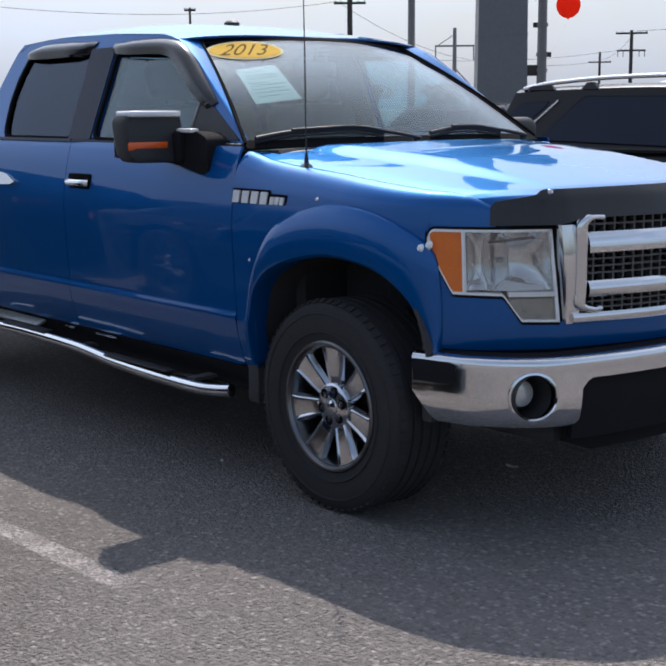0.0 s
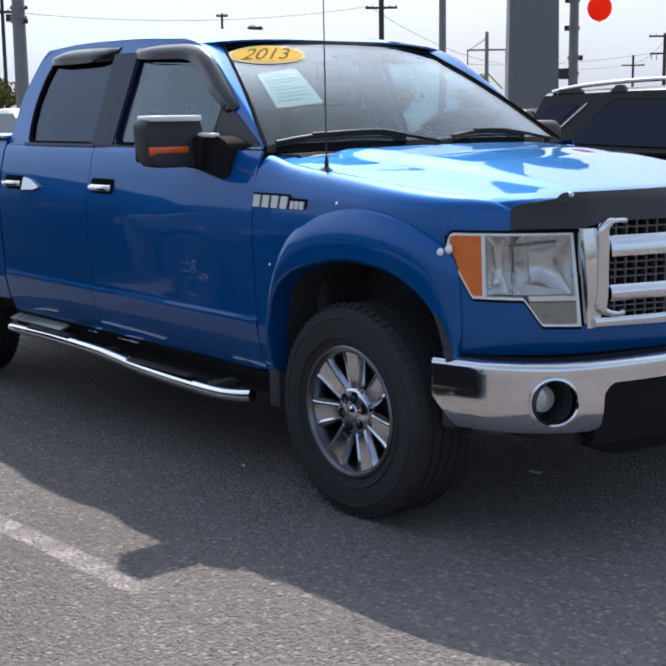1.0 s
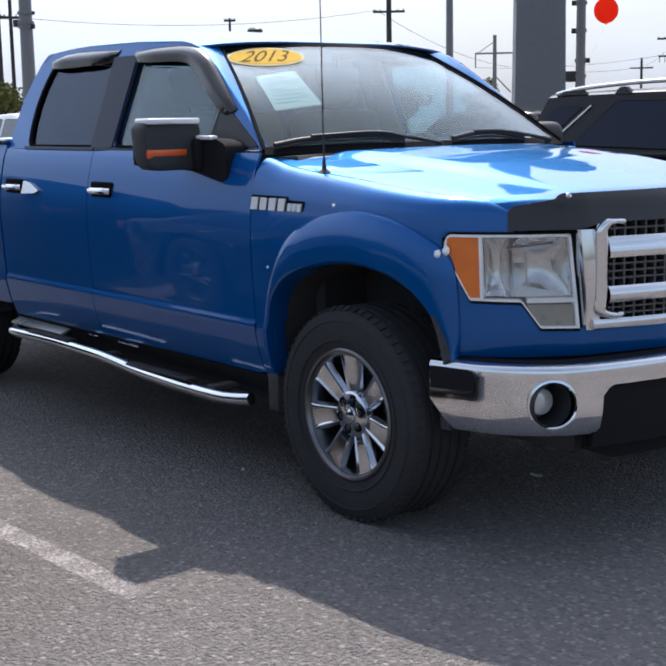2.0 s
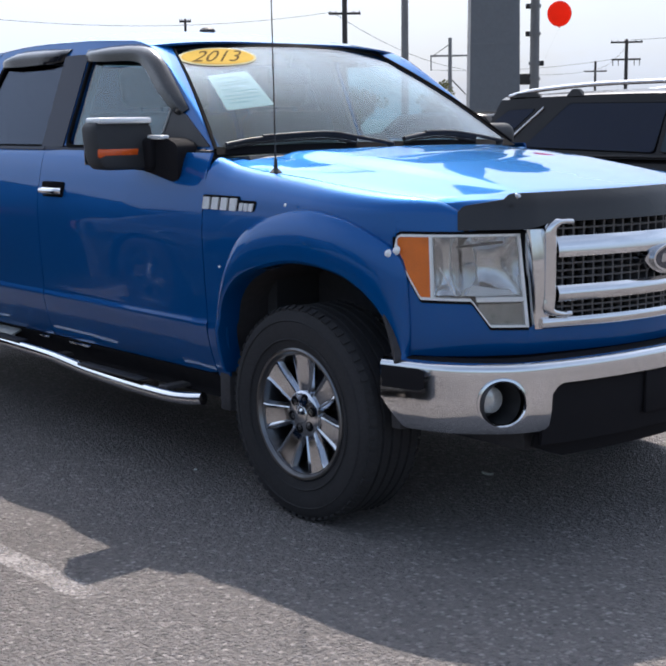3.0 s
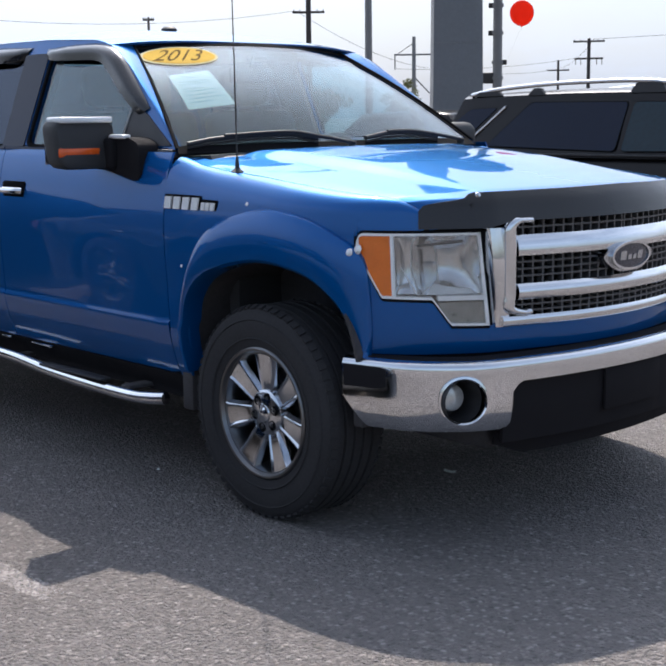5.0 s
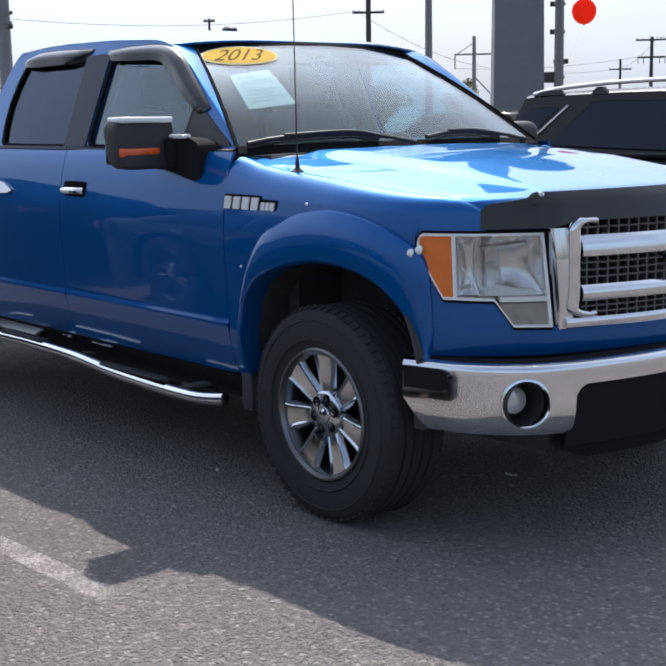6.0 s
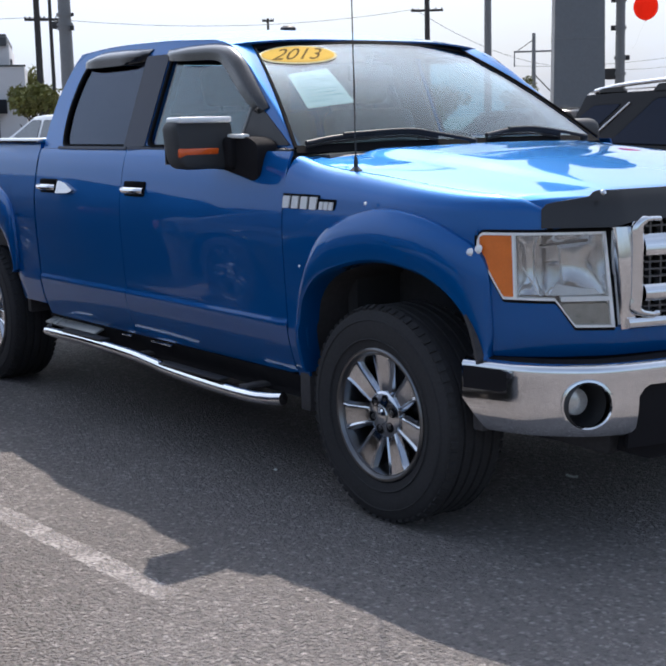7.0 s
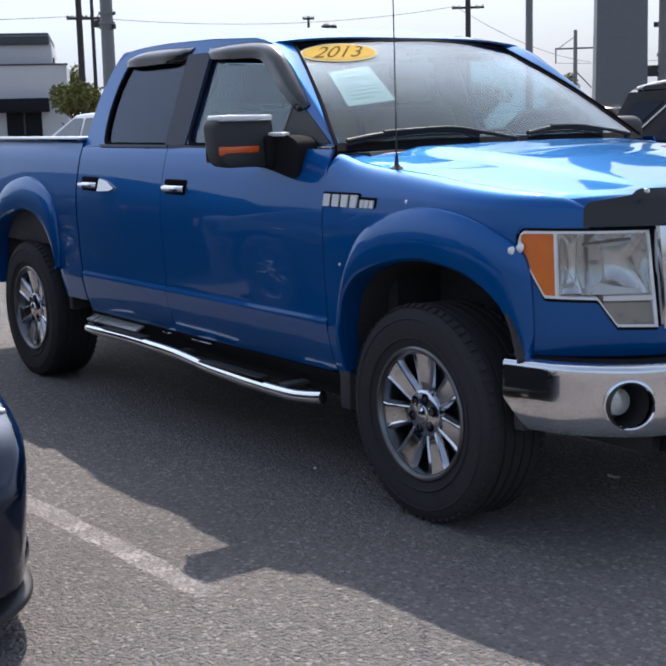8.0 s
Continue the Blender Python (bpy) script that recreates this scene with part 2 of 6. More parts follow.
AMBER = shader("amber_lens", (0.80, 0.175, 0.014), 0.16, coat=0.6, vary=0.10, scale=20, fine=240, bump=0.10)
GREYLENS = shader("grey_lamp_reflector", (0.30, 0.30, 0.28), 0.30, 0.3, vary=0.22, scale=30, fine=160, bump=0.25)
REFLECTOR = shader("lamp_reflector", (0.70, 0.71, 0.725), 0.11, 0.96, vary=0.10, scale=10, fine=40, bump=0.5, bump_scale=16)
LAMPGLASS = glass("clear_lamp_lens", (0.97, 0.98, 0.98), 0.96)
BULB = shader("fog_lamp_glass", (0.62, 0.62, 0.60), 0.12, 0.3, 1.0, vary=0.2, scale=60, fine=200)
CLEARGLASS = glass("windscreen_glass", (0.66, 0.87, 0.95), 0.88, least=0.06)
SCREENGLASS = glass("laminated_screen_glass", (0.84, 0.95, 0.96), 0.80, least=0.030)
TINTGLASS = glass("privacy_glass", (0.34, 0.36, 0.40), 0.5, gloss=(0.66, 0.75, 0.92), least=0.055)
PILLARGLOSS = shader("gloss_black_pillar_trim", (0.006, 0.012, 0.034), 0.08, coat=0.0, spec=0.14, vary=0.08, scale=4, fine=90)
DARKGLASS = shader("dark_car_glass", (0.003, 0.008, 0.024), 0.05, vary=0.1, scale=2, fine=30, spec=0.20)
TEALGLASS = shader("green_tinted_car_glass", (0.003, 0.018, 0.028), 0.05, vary=0.2, scale=1, fine=30, spec=0.30)
PALEGLASS = shader("pale_car_glass", (0.10, 0.11, 0.12), 0.05, vary=0.2, coat=0.4, scale=2, fine=30, spec=0.8)
TRIM = shader("grey_cloth_interior", (0.16, 0.155, 0.15), 0.85, vary=0.2, scale=12, fine=300, bump=0.2)
DASH = shader("dark_dashboard", (0.045, 0.045, 0.048), 0.6, vary=0.15, scale=12, fine=300, bump=0.15)
LINER = shader("grey_headlining", (0.20, 0.195, 0.185), 0.9, vary=0.08, scale=8, fine=300)
PAPER = shader("printed_paper", (0.84, 0.90, 0.86), 0.6, vary=0.05, scale=9, fine=60)
PRINT = shader("green_grey_print", (0.30, 0.46, 0.44), 0.6, vary=0.1)
YELLOW = shader("yellow_sticker", (0.72, 0.46, 0.095), 0.9, spec=0.05, vary=0.08, scale=14, fine=90)
CREAM = shader("cream_sticker_edge", (0.72, 0.66, 0.42), 0.9, spec=0.05, vary=0.05)
BROWNINK = shader("brown_lettering", (0.17, 0.105, 0.035), 0.9, spec=0.05, vary=0.1)
RIMMETAL = shader("grey_rim_metal", (0.17, 0.175, 0.185), 0.3, 1.0, vary=0.1, scale=12, fine=120)
NAVYENAMEL = shader("dark_emblem_enamel", (0.012, 0.018, 0.04), 0.12, coat=1.0, vary=0.08)
LAMPRIM = shader("pale_lamp_rim", (0.86, 0.87, 0.87), 0.3, 0.0, 0.5, vary=0.05, scale=20, fine=120)
MESHGREY = shader("grey_grille_mesh", (0.10, 0.10, 0.105), 0.35, 0.3, vary=0.15, scale=20, fine=120)
ASPHALT = asphalt_material()
LINE = line_paint_material()
PYLON = shader("grey_painted_steel", (0.155, 0.165, 0.175), 0.55, 0.1, vary=0.10, scale=0.8, fine=14)
GALV = shader("weathered_pole_steel", (0.20, 0.205, 0.21), 0.6, 0.3, vary=0.15, scale=1.2, fine=20)
POLEWOOD = shader("tarred_pole_wood", (0.045, 0.042, 0.040), 0.85, vary=0.25, scale=2, fine=22)
WALLWHITE = shader("pale_stucco", (0.60, 0.60, 0.61), 0.8, vary=0.06, scale=0.6, fine=14, bump=0.1)
ROOFGREY = shader("dark_metal_fascia", (0.07, 0.078, 0.085), 0.6, 0.2, vary=0.12, scale=0.8, fine=9)
SHOPDARK = shader("dark_shopfront", (0.010, 0.012, 0.016), 0.5, spec=0.15, vary=0.2, scale=1, fine=8)
LEAF = shader("leaf_green", (0.135, 0.140, 0.034), 0.6, vary=0.4, scale=1.4, fine=12)
BARK = shader("tree_bark", (0.06, 0.05, 0.04), 0.9, vary=0.3, scale=6, fine=40, bump=0.5)
BALLOON = shader("red_balloon_rubber", (0.95, 0.020, 0.006), 0.7, vary=0.03, scale=4, fine=40, spec=0.2)
bn, bl = BALLOON.node_tree.nodes, BALLOON.node_tree.links
b_tr, b_cl, b_m1, b_m2 = bn.new("ShaderNodeBsdfTranslucent"), bn.new("ShaderNodeBsdfTransparent"), bn.new("ShaderNodeMixShader"), bn.new("ShaderNodeMixShader")
b_tr.inputs["Color"].default_value, b_cl.inputs["Color"].default_value = (1.0, 0.07, 0.03, 1), (1.0, 0.20, 0.13, 1)
b_m1.inputs["Fac"].default_value, b_m2.inputs["Fac"].default_value = 0.66, 0.90
bl.new(b_tr.outputs["BSDF"], b_m1.inputs[1])
bl.new(b_cl.outputs["BSDF"], b_m1.inputs[2])
bl.new(bn["Principled BSDF"].outputs["BSDF"], b_m2.inputs[1])
bl.new(b_m1.outputs["Shader"], b_m2.inputs[2])
bl.new(b_m2.outputs["Shader"], bn["Material Output"].inputs["Surface"])
WIRE = shader("black_wire", (0.02, 0.02, 0.02), 0.6, vary=0.1)
CONCRETE = shader("pale_concrete", (0.40, 0.385, 0.365), 0.85, vary=0.12, scale=1.2, fine=45, bump=0.2)


# ---- mesh helpers ----
class Geo:
    """Vertices and faces that grow into one mesh."""

    def __init__(self):
        self.v, self.f = [], []

    def add(self, verts, faces):
        k = len(self.v)
        self.v += [tuple(p) for p in verts]
        self.f += [tuple(i + k for i in face) for face in faces]
        return self

    def grid(self, rows, close=False):
        n, m = len(rows), len(rows[0])
        faces = []
        for i in range(n - 1):
            for j in range(m if close else m - 1):
                a, b = i * m + j, i * m + (j + 1) % m
                faces.append((a, b, b + m, a + m))
        return self.add([p for r in rows for p in r], faces)

    def slab(self, outer, inner):
        """Two facing grids closed round their rim."""
        n, m = len(outer), len(outer[0])
        k = n * m
        idx = lambda i, j: i * m + j
        faces = [(idx(i, j), idx(i, j + 1), idx(i + 1, j + 1), idx(i + 1, j)) for i in range(n - 1) for j in range(m - 1)]
        faces += [(k + idx(i, j), k + idx(i + 1, j), k + idx(i + 1, j + 1), k + idx(i, j + 1)) for i in range(n - 1) for j in range(m - 1)]
        rim = [(0, j) for j in range(m)] + [(i, m - 1) for i in range(1, n)] + [(n - 1, j) for j in range(m - 2, -1, -1)] + [(i, 0) for i in range(n - 2, 0, -1)]
        for a, b in zip(rim, rim[1:] + rim[:1]):
            faces.append((idx(*a), k + idx(*a), k + idx(*b), idx(*b)))
        return self.add([p for r in outer for p in r] + [p for r in inner for p in r], faces)

    def box(self, x0, x1, y0, y1, z0, z1, bevel=0.0, m=None, seg=2):
        bm = bmesh.new()
        bmesh.ops.create_cube(bm, size=1.0)
        for q in bm.verts:
            q.co = Vector(((x0 + x1) / 2 + q.co.x * (x1 - x0), (y0 + y1) / 2 + q.co.y * (y1 - y0), (z0 + z1) / 2 + q.co.z * (z1 - z0)))
        if bevel:
            bmesh.ops.bevel(bm, geom=bm.edges[:] + bm.verts[:], offset=bevel, segments=seg, profile=0.5, affect="EDGES")
        if m is not None:
            bmesh.ops.transform(bm, matrix=m, verts=bm.verts)
        bm.verts.index_update()
        self.add([q.co for q in bm.verts], [[q.index for q in f.verts] for f in bm.faces])
        bm.free()
        return self

    def tube(self, path, radius, n=10, caps=True):
        pts = [Vector(p) for p in path]
        rad = radius if isinstance(radius, (list, tuple)) else [radius] * len(pts)
        rows = []
        up = None
        for i, p in enumerate(pts):
            d = (pts[min(i + 1, len(pts) - 1)] - pts[max(i - 1, 0)]).normalized()
            if up is None:
                up = Vector((0, 0, 1)) if abs(d.z) < 0.9 else Vector((1, 0, 0))
            s = d.cross(up).normalized()
            up = s.cross(d).normalized()
            rows.append([p + rad[i] * (math.cos(2 * math.pi * j / n) * s + math.sin(2 * math.pi * j / n) * up) for j in range(n)])
        k = len(self.v)
        self.grid(rows, True)
        if caps:
            self.f.append(tuple(k + j for j in range(n - 1, -1, -1)))
            self.f.append(tuple(k + (len(rows) - 1) * n + j for j in range(n)))
        return self

    def lathe(self, profile, n=32, m=None, cap=False):
        """Profile of (radius, height) turned round z, then moved by m."""
        m = m or Matrix()
        rows = [[m @ Vector((r * math.cos(2 * math.pi * j / n), r * math.sin(2 * math.pi * j / n), h)) for j in range(n)] for r, h in profile]
        k = len(self.v)
        self.grid(rows, True)
        if cap:
            self.f.append(tuple(k + j for j in range(n - 1, -1, -1)))
            self.f.append(tuple(k + (len(rows) - 1) * n + j for j in range(n)))
        return self

    def prism(self, poly, place, holes=()):
        """A flat outline of (u, v), with holes, given thickness by place(u, v, w), w = 0 outside and 1 inside."""
        bm = bmesh.new()
        edges = []
        loops = []
        for loop in (poly, *holes):
            vs = [bm.verts.new((u, v, 0)) for u, v in loop]
            edges += [bm.edges.new((a, b)) for a, b in zip(vs, vs[1:] + vs[:1])]
            loops.append(loop)
        bmesh.ops.triangle_fill(bm, use_beauty=True, edges=edges, normal=(0, 0, 1))
        bm.verts.index_update()
        vs = [(q.co.x, q.co.y) for q in bm.verts]
        fs = [[q.index for q in f.verts] for f in bm.faces]
        bm.free()
        k = len(vs)
        faces = [tuple(f) for f in fs] + [tuple(i + k for i in reversed(f)) for f in fs]
        at = 0
        for loop in loops:
            c = len(loop)
            faces += [(at + i, at + (i + 1) % c, k + at + (i + 1) % c, k + at + i) for i in range(c)]
            at += c
        return self.add([place(u, v, 0) for u, v in vs] + [place(u, v, 1) for u, v in vs], faces)

    def mirror(self):
        g = Geo()
        g.v = [(x, -y, z) for x, y, z in self.v]
        g.f = [tuple(reversed(f)) for f in self.f]
        return g

    def join(self, other):
        return self.add(other.v, other.f)


def to_mesh(name, geo, mat, angle=32, fix=True):
    me = bpy.data.meshes.new(name)
    me.from_pydata(geo.v, [], geo.f)
    if fix:
        bm = bmesh.new()
        bm.from_mesh(me)
        bmesh.ops.recalc_face_normals(bm, faces=bm.faces)
        bm.to_mesh(me)
        bm.free()
    me.materials.append(mat)
    for q in me.polygons:
        q.use_smooth = True
    me.set_sharp_from_angle(angle=radians(angle))
    me.update()
    return me


def part(name, geo, mat, parent, label="", angle=32, fix=True):
    """One mesh object, a part of a thing or of a part."""
    me = geo if isinstance(geo, bpy.types.Mesh) else to_mesh(name, geo, mat, angle, fix)
    ob = new(name, me)
    if parent is not None:
        ob.parent = parent
    return tagged(ob, label)


def thing(name, label, category, group="", at=(0, 0, 0)):
    ob = new(name)
    ob.empty_display_size = 0.2
    ob.location = at
    return tagged(ob, label, category, group)


def whole(name, geo, mat, label, category="", group="", kind="", angle=32):
    """A thing that is one mesh."""
    return tagged(new(name, to_mesh(name, geo, mat, angle)), label, category, group, kind)


def smooth_line(pts, per=6):
    """A soft curve through the points."""
    p = [np.array(q, float) for q in pts]
    p = [2 * p[0] - p[1]] + p + [2 * p[-1] - p[-2]]
    out = []
    for i in range(1, len(p) - 2):
        for t in np.linspace(0, 1, per, endpoint=False):
            a, b, c, d = p[i - 1], p[i], p[i + 1], p[i + 2]
            out.append(0.5 * (2 * b + (c - a) * t + (2 * a - 5 * b + 4 * c - d) * t ** 2 + (3 * b - a - 3 * c + d) * t ** 3))
    return out + [p[-2]]


def rounded(poly, r=0.03, n=4):
    """An outline with its corners rounded."""
    out = []
    c = len(poly)
    for i in range(c):
        a, b, d = (np.array(poly[(i + k) % c], float) for k in (-1, 0, 1))
        u, v = a - b, d - b
        k = min(r, np.linalg.norm(u) * 0.45, np.linalg.norm(v) * 0.45)
        p0, p1 = b + u / np.linalg.norm(u) * k, b + v / np.linalg.norm(v) * k
        for t in np.linspace(0, 1, n + 1):
            out.append(tuple((1 - t) ** 2 * p0 + 2 * t * (1 - t) * b + t * t * p1))
    return out


class Plan:
    """A line in plan, seen from above, for the right half (y counted positive), with the way outward from it."""

    def __init__(self, pts, per=8):
        self.p = np.array(smooth_line(pts, per))
        self.s = np.r_[0, np.cumsum(np.hypot(*np.diff(self.p, axis=0).T))]

    def at(self, s):
        x, y = np.interp(s, self.s, self.p[:, 0]), np.interp(s, self.s, self.p[:, 1])
        e = 0.012
        dx = np.interp(s + e, self.s, self.p[:, 0]) - np.interp(s - e, self.s, self.p[:, 0])
        dy = np.interp(s + e, self.s, self.p[:, 1]) - np.interp(s - e, self.s, self.p[:, 1])
        k = math.hypot(dx, dy) or 1.0
        return x, y, -dy / k, dx / k

    def arc(self, x, y):
        return float(self.s[np.argmin((self.p[:, 0] - x) ** 2 + (self.p[:, 1] - y) ** 2)])


def profile(pts):
    q = np.array(smooth_line(pts, 10))
    return lambda z: float(np.interp(z, q[:, 0], q[:, 1]))


def skin(plan, cols, width, rows=10, off=0.0, thick=0.012, side=-1, geo=None, warp=None):
    """A curved panel: columns of (arc, low z, high z) along a plan line, bulging by width(z); side -1 is the truck's right."""
    outer, inner = [], []
    for s, zb, zt in cols:
        x, y, nx, ny = plan.at(s)
        o, i = [], []
        for k in range(rows + 1):
            z = zb + (zt - zb) * k / rows
            if warp:
                x, y, nx, ny = plan.at(warp(s, z))
            w = width(z) + (off(s, z) if callable(off) else off)
            o.append((x + nx * w, side * (y + ny * w), z))
            i.append((x + nx * (w - thick), side * (y + ny * (w - thick)), z))
        outer.append(o)
        inner.append(i)
    return (geo or Geo()).slab(outer, inner)


def table(pts):
    q = sorted(pts)
    return lambda x: float(np.interp(x, [a for a, _ in q], [b for _, b in q]))


def text_geo(text, size, depth, place):
    """Letters of the built-in font as a thin solid."""
    cu = bpy.data.curves.new("letters", "FONT")
    cu.body, cu.size, cu.extrude, cu.align_x, cu.align_y = text, size, depth, "CENTER", "CENTER"
    ob = bpy.data.objects.new("letters", cu)
    me = bpy.data.meshes.new_from_object(ob)
    g = Geo()
    g.add([place(*v.co) for v in me.vertices], [tuple(p.vertices) for p in me.polygons])
    bpy.data.objects.remove(ob)
    bpy.data.curves.remove(cu)
    bpy.data.meshes.remove(me)
    return g


# ---- ground ----
g = Geo()
xs = [-900, -300, -80, -20, 0, 20, 80, 300, 900]
g.grid([[(x, y, 0.0) for y in xs] for x in xs])
whole("ground", g, ASPHALT, "worn grey asphalt parking lot with pale stones showing", "ground", kind="structure")
lines = ((Vector((-4.9, -2.235, 0)), Vector((0.165, -1.968, 0))), (Vector((-4.9, 2.60, 0)), Vector((0.165, 2.80, 0))))
for a, b in lines:
    n = Vector((-(b - a).y, (b - a).x, 0)).normalized() * 0.052
    rnd = random.Random(4)
    g = Geo().grid([[a.lerp(b, t) - n * rnd.uniform(0.84, 1.08) + Vector((0, 0, 0.001)), a.lerp(b, t) + Vector((0, 0, 0.001)), a.lerp(b, t) + n * rnd.uniform(0.84, 1.08) + Vector((0, 0, 0.001))] for t in np.linspace(0, 1, 220)])
    whole("parking_line", g, LINE, "faded white painted parking bay line on asphalt", "line", kind="structure")


# ---- the pickup truck: front axle at the origin, nose towards +x ----
BODY = Plan([(-5.4, 1.0), (-3, 1.0), (-1, 1.0), (0, 1.0), (0.15, 0.996), (0.25, 0.985), (0.35, 0.966), (0.42, 0.947), (0.485, 0.918),
             (0.60, 0.848), (0.70, 0.748), (0.79, 0.612), (0.820, 0.533), (0.885, 0.30), (0.911, 0.14), (0.918, 0.0), (0.911, -0.14)])
MID = float(np.interp(0.0, -BODY.p[:, 1], BODY.s))
A = lambda x: float(np.interp(x, BODY.p[:, 0], BODY.s))
SIDE = profile([(0.38, -0.115), (0.46, -0.070), (0.56, -0.034), (0.64, -0.016), (0.680, -0.010), (0.690, -0.011), (0.700, -0.0165), (0.75, -0.0140), (0.85, -0.008), (1.0, -0.001),
                (1.10, -0.002), (1.18, -0.012), (1.27, -0.029), (1.335, -0.046), (1.375, -0.065)])
NOSE = lambda z: 0.0
truck = thing("pickup_truck", "glossy blue crew-cab pickup truck with chrome trim, parked on asphalt", "truck")


def both(name, geo, mat, parent, label="", angle=32):
    """The right part and its mirror twin."""
    return part(name, geo, mat, parent, label, angle), part(name, geo.mirror(), mat, parent, label, angle)


# wheel arch outlines in side view, from the rear foot over the top to the front foot
ARCH_IN = smooth_line([(-0.452, 0.50), (-0.446, 0.62), (-0.432, 0.71), (-0.396, 0.81), (-0.30, 0.895), (-0.12, 0.955), (0.07, 0.980), (0.255, 0.953), (0.375, 0.885), (0.447, 0.79), (0.486, 0.68), (0.490, 0.66)], 5)
ARCH_OUT = smooth_line([(-0.478, 0.53), (-0.474, 0.68), (-0.445, 0.81), (-0.392, 0.935), (-0.30, 1.052), (-0.157, 1.130), (0.05, 1.173), (0.24, 1.160), (0.390, 1.108), (0.500, 1.02), (0.526, 0.80), (0.518, 0.68)], 5)
arch_z = table([(p[0], p[1] + 0.02) for p in ARCH_IN])


def arch(x):
    """Height of the opening's edge over x, or None beside it."""
    return arch_z(x) if -0.47 < x < 0.478 else None


def flare(parent, dx, dz=0.0):
    """The bulging lip round a wheel opening."""
    outer, inner = [], []
    for a, b in zip(ARCH_IN, ARCH_OUT):
        o, i = [], []
        for t, up in ((-0.02, -0.05), (0.0, 0.012), (0.06, 0.026), (0.3, 0.033), (0.6, 0.029), (0.88, 0.019), (0.965, 0.011), (1.0, -0.003)):
            x, z = a[0] + (b[0] - a[0]) * t, a[1] + (b[1] - a[1]) * t
            if dx == 0 and x > 0.0:
                px, py, nx, ny = BODY.at(A(min(x, 0.60)))
            else:
                px, py, nx, ny = x, 1.0, 0.0, 1.0
            w = SIDE(z + dz) + up
            o.append((px + dx + nx * w, -(py + ny * w), z + dz))
            w -= 0.014
            i.append((px + dx + nx * w, -(py + ny * w), z + dz))
        outer.append(o)
        inner.append(i)
    return both("wheel_flare", Geo().slab(outer, inner), BLUE, parent)


FENDER_Z = table([(-0.62, 1.356), (-0.53, 1.345), (-0.42, 1.318), (-0.30, 1.302), (0.0, 1.277), (0.17, 1.260), (0.38, 1.240), (0.54, 1.228), (0.60, 1.219), (0.64, 1.200), (0.665, 1.176)])
FENDER_IN = table([(-0.62, 0.105), (0.0, 0.115), (0.30, 0.105), (0.48, 0.085), (0.58, 0.062), (0.63, 0.045), (0.665, 0.030)])
HEAD_A0, HEAD_A1 = BODY.arc(0.478, 0.922), BODY.arc(0.795, 0.600)


def fender():
    """Front wing: the side with its wheel opening, rolled over to the bonnet's edge, and the strip over the lamp."""
    outer, inner = [], []
    xs = sorted(set(list(np.linspace(-0.552, 0.47, 44)) + list(np.linspace(0.478, 0.665, 12))))
    for x in xs:
        s = A(x)
        px, py, nx, ny = BODY.at(s)
        a = arch(x)
        zb = a if a else (0.47 if x < 0 else (0.672 if x < 0.475 else 1.108))
        zt, inn = FENDER_Z(x), FENDER_IN(x)
        zm = min(max(1.165, zb + 0.01), zt - 0.006)
        o, i = [], []
        for k in range(13):
            z = zb + (zm - zb) * k / 12
            o.append((z, SIDE(z)))
        w0 = SIDE(zm)
        for k in range(1, 9):
            t = math.pi / 2 * k / 8
            o.append((zm + (zt - zm) * math.sin(t), w0 - max(inn + w0, 0.002) * (1 - math.cos(t))))
        o.append((zt - 0.010, -inn - 0.030))
        outer.append([(px + nx * w, -(py + ny * w), z) for z, w in o])
        inner.append([(px + nx * (w - 0.010), -(py + ny * (w - 0.010)), z - 0.008) for z, w in o])
    g = Geo().slab(outer, inner)
    return g


HEAD_LOW = table([(HEAD_A0, 1.045), (BODY.arc(0.548, 0.881), 0.884), (BODY.arc(0.69, 0.757), 0.879), (BODY.arc(0.724, 0.709), 0.789), (HEAD_A1, 0.785), (HEAD_A1 + 0.001, 0.785)])
g = fender()
# the wing's lower front, under the lamp
cols = [(s, 0.688, max(0.70, (1.09 if s < HEAD_A0 else HEAD_LOW(s) - 0.006))) for s in sorted(list(np.linspace(A(0.470), HEAD_A1, 40)) + [HEAD_A0])]
cols = [(s, zb, (1.112 if s < HEAD_A0 else zt)) for s, zb, zt in cols]
LOWNOSE = profile([(0.66, -0.030), (0.70, -0.012), (0.76, -0.002), (0.85, 0.0), (1.2, 0.0)])
skin(BODY, cols, LOWNOSE, 8, geo=g)
both("front_wing", g, BLUE, truck)
flare(truck, 0.0)
flare(truck, -3.67, 0.02)
cols = [(s, 0.688, 0.785) for s in np.linspace(HEAD_A1, MID, 20)]
g = skin(BODY, cols, LOWNOSE, 6)
g.join(skin(BODY, cols, LOWNOSE, 6, side=1))
part("front_valance", g, BLUE, truck)
# dark slot behind the wing, lamp and grille
g = skin(BODY, [(s, 0.60, 1.11) for s in np.linspace(A(0.45), MID, 24)], NOSE, 4, off=-0.14, thick=0.02)
g.join(skin(BODY, [(s, 0.60, 1.11) for s in np.linspace(A(0.45), MID, 24)], NOSE, 4, off=-0.14, thick=0.02, side=1))
part("nose_backing", g, DARK, truck)


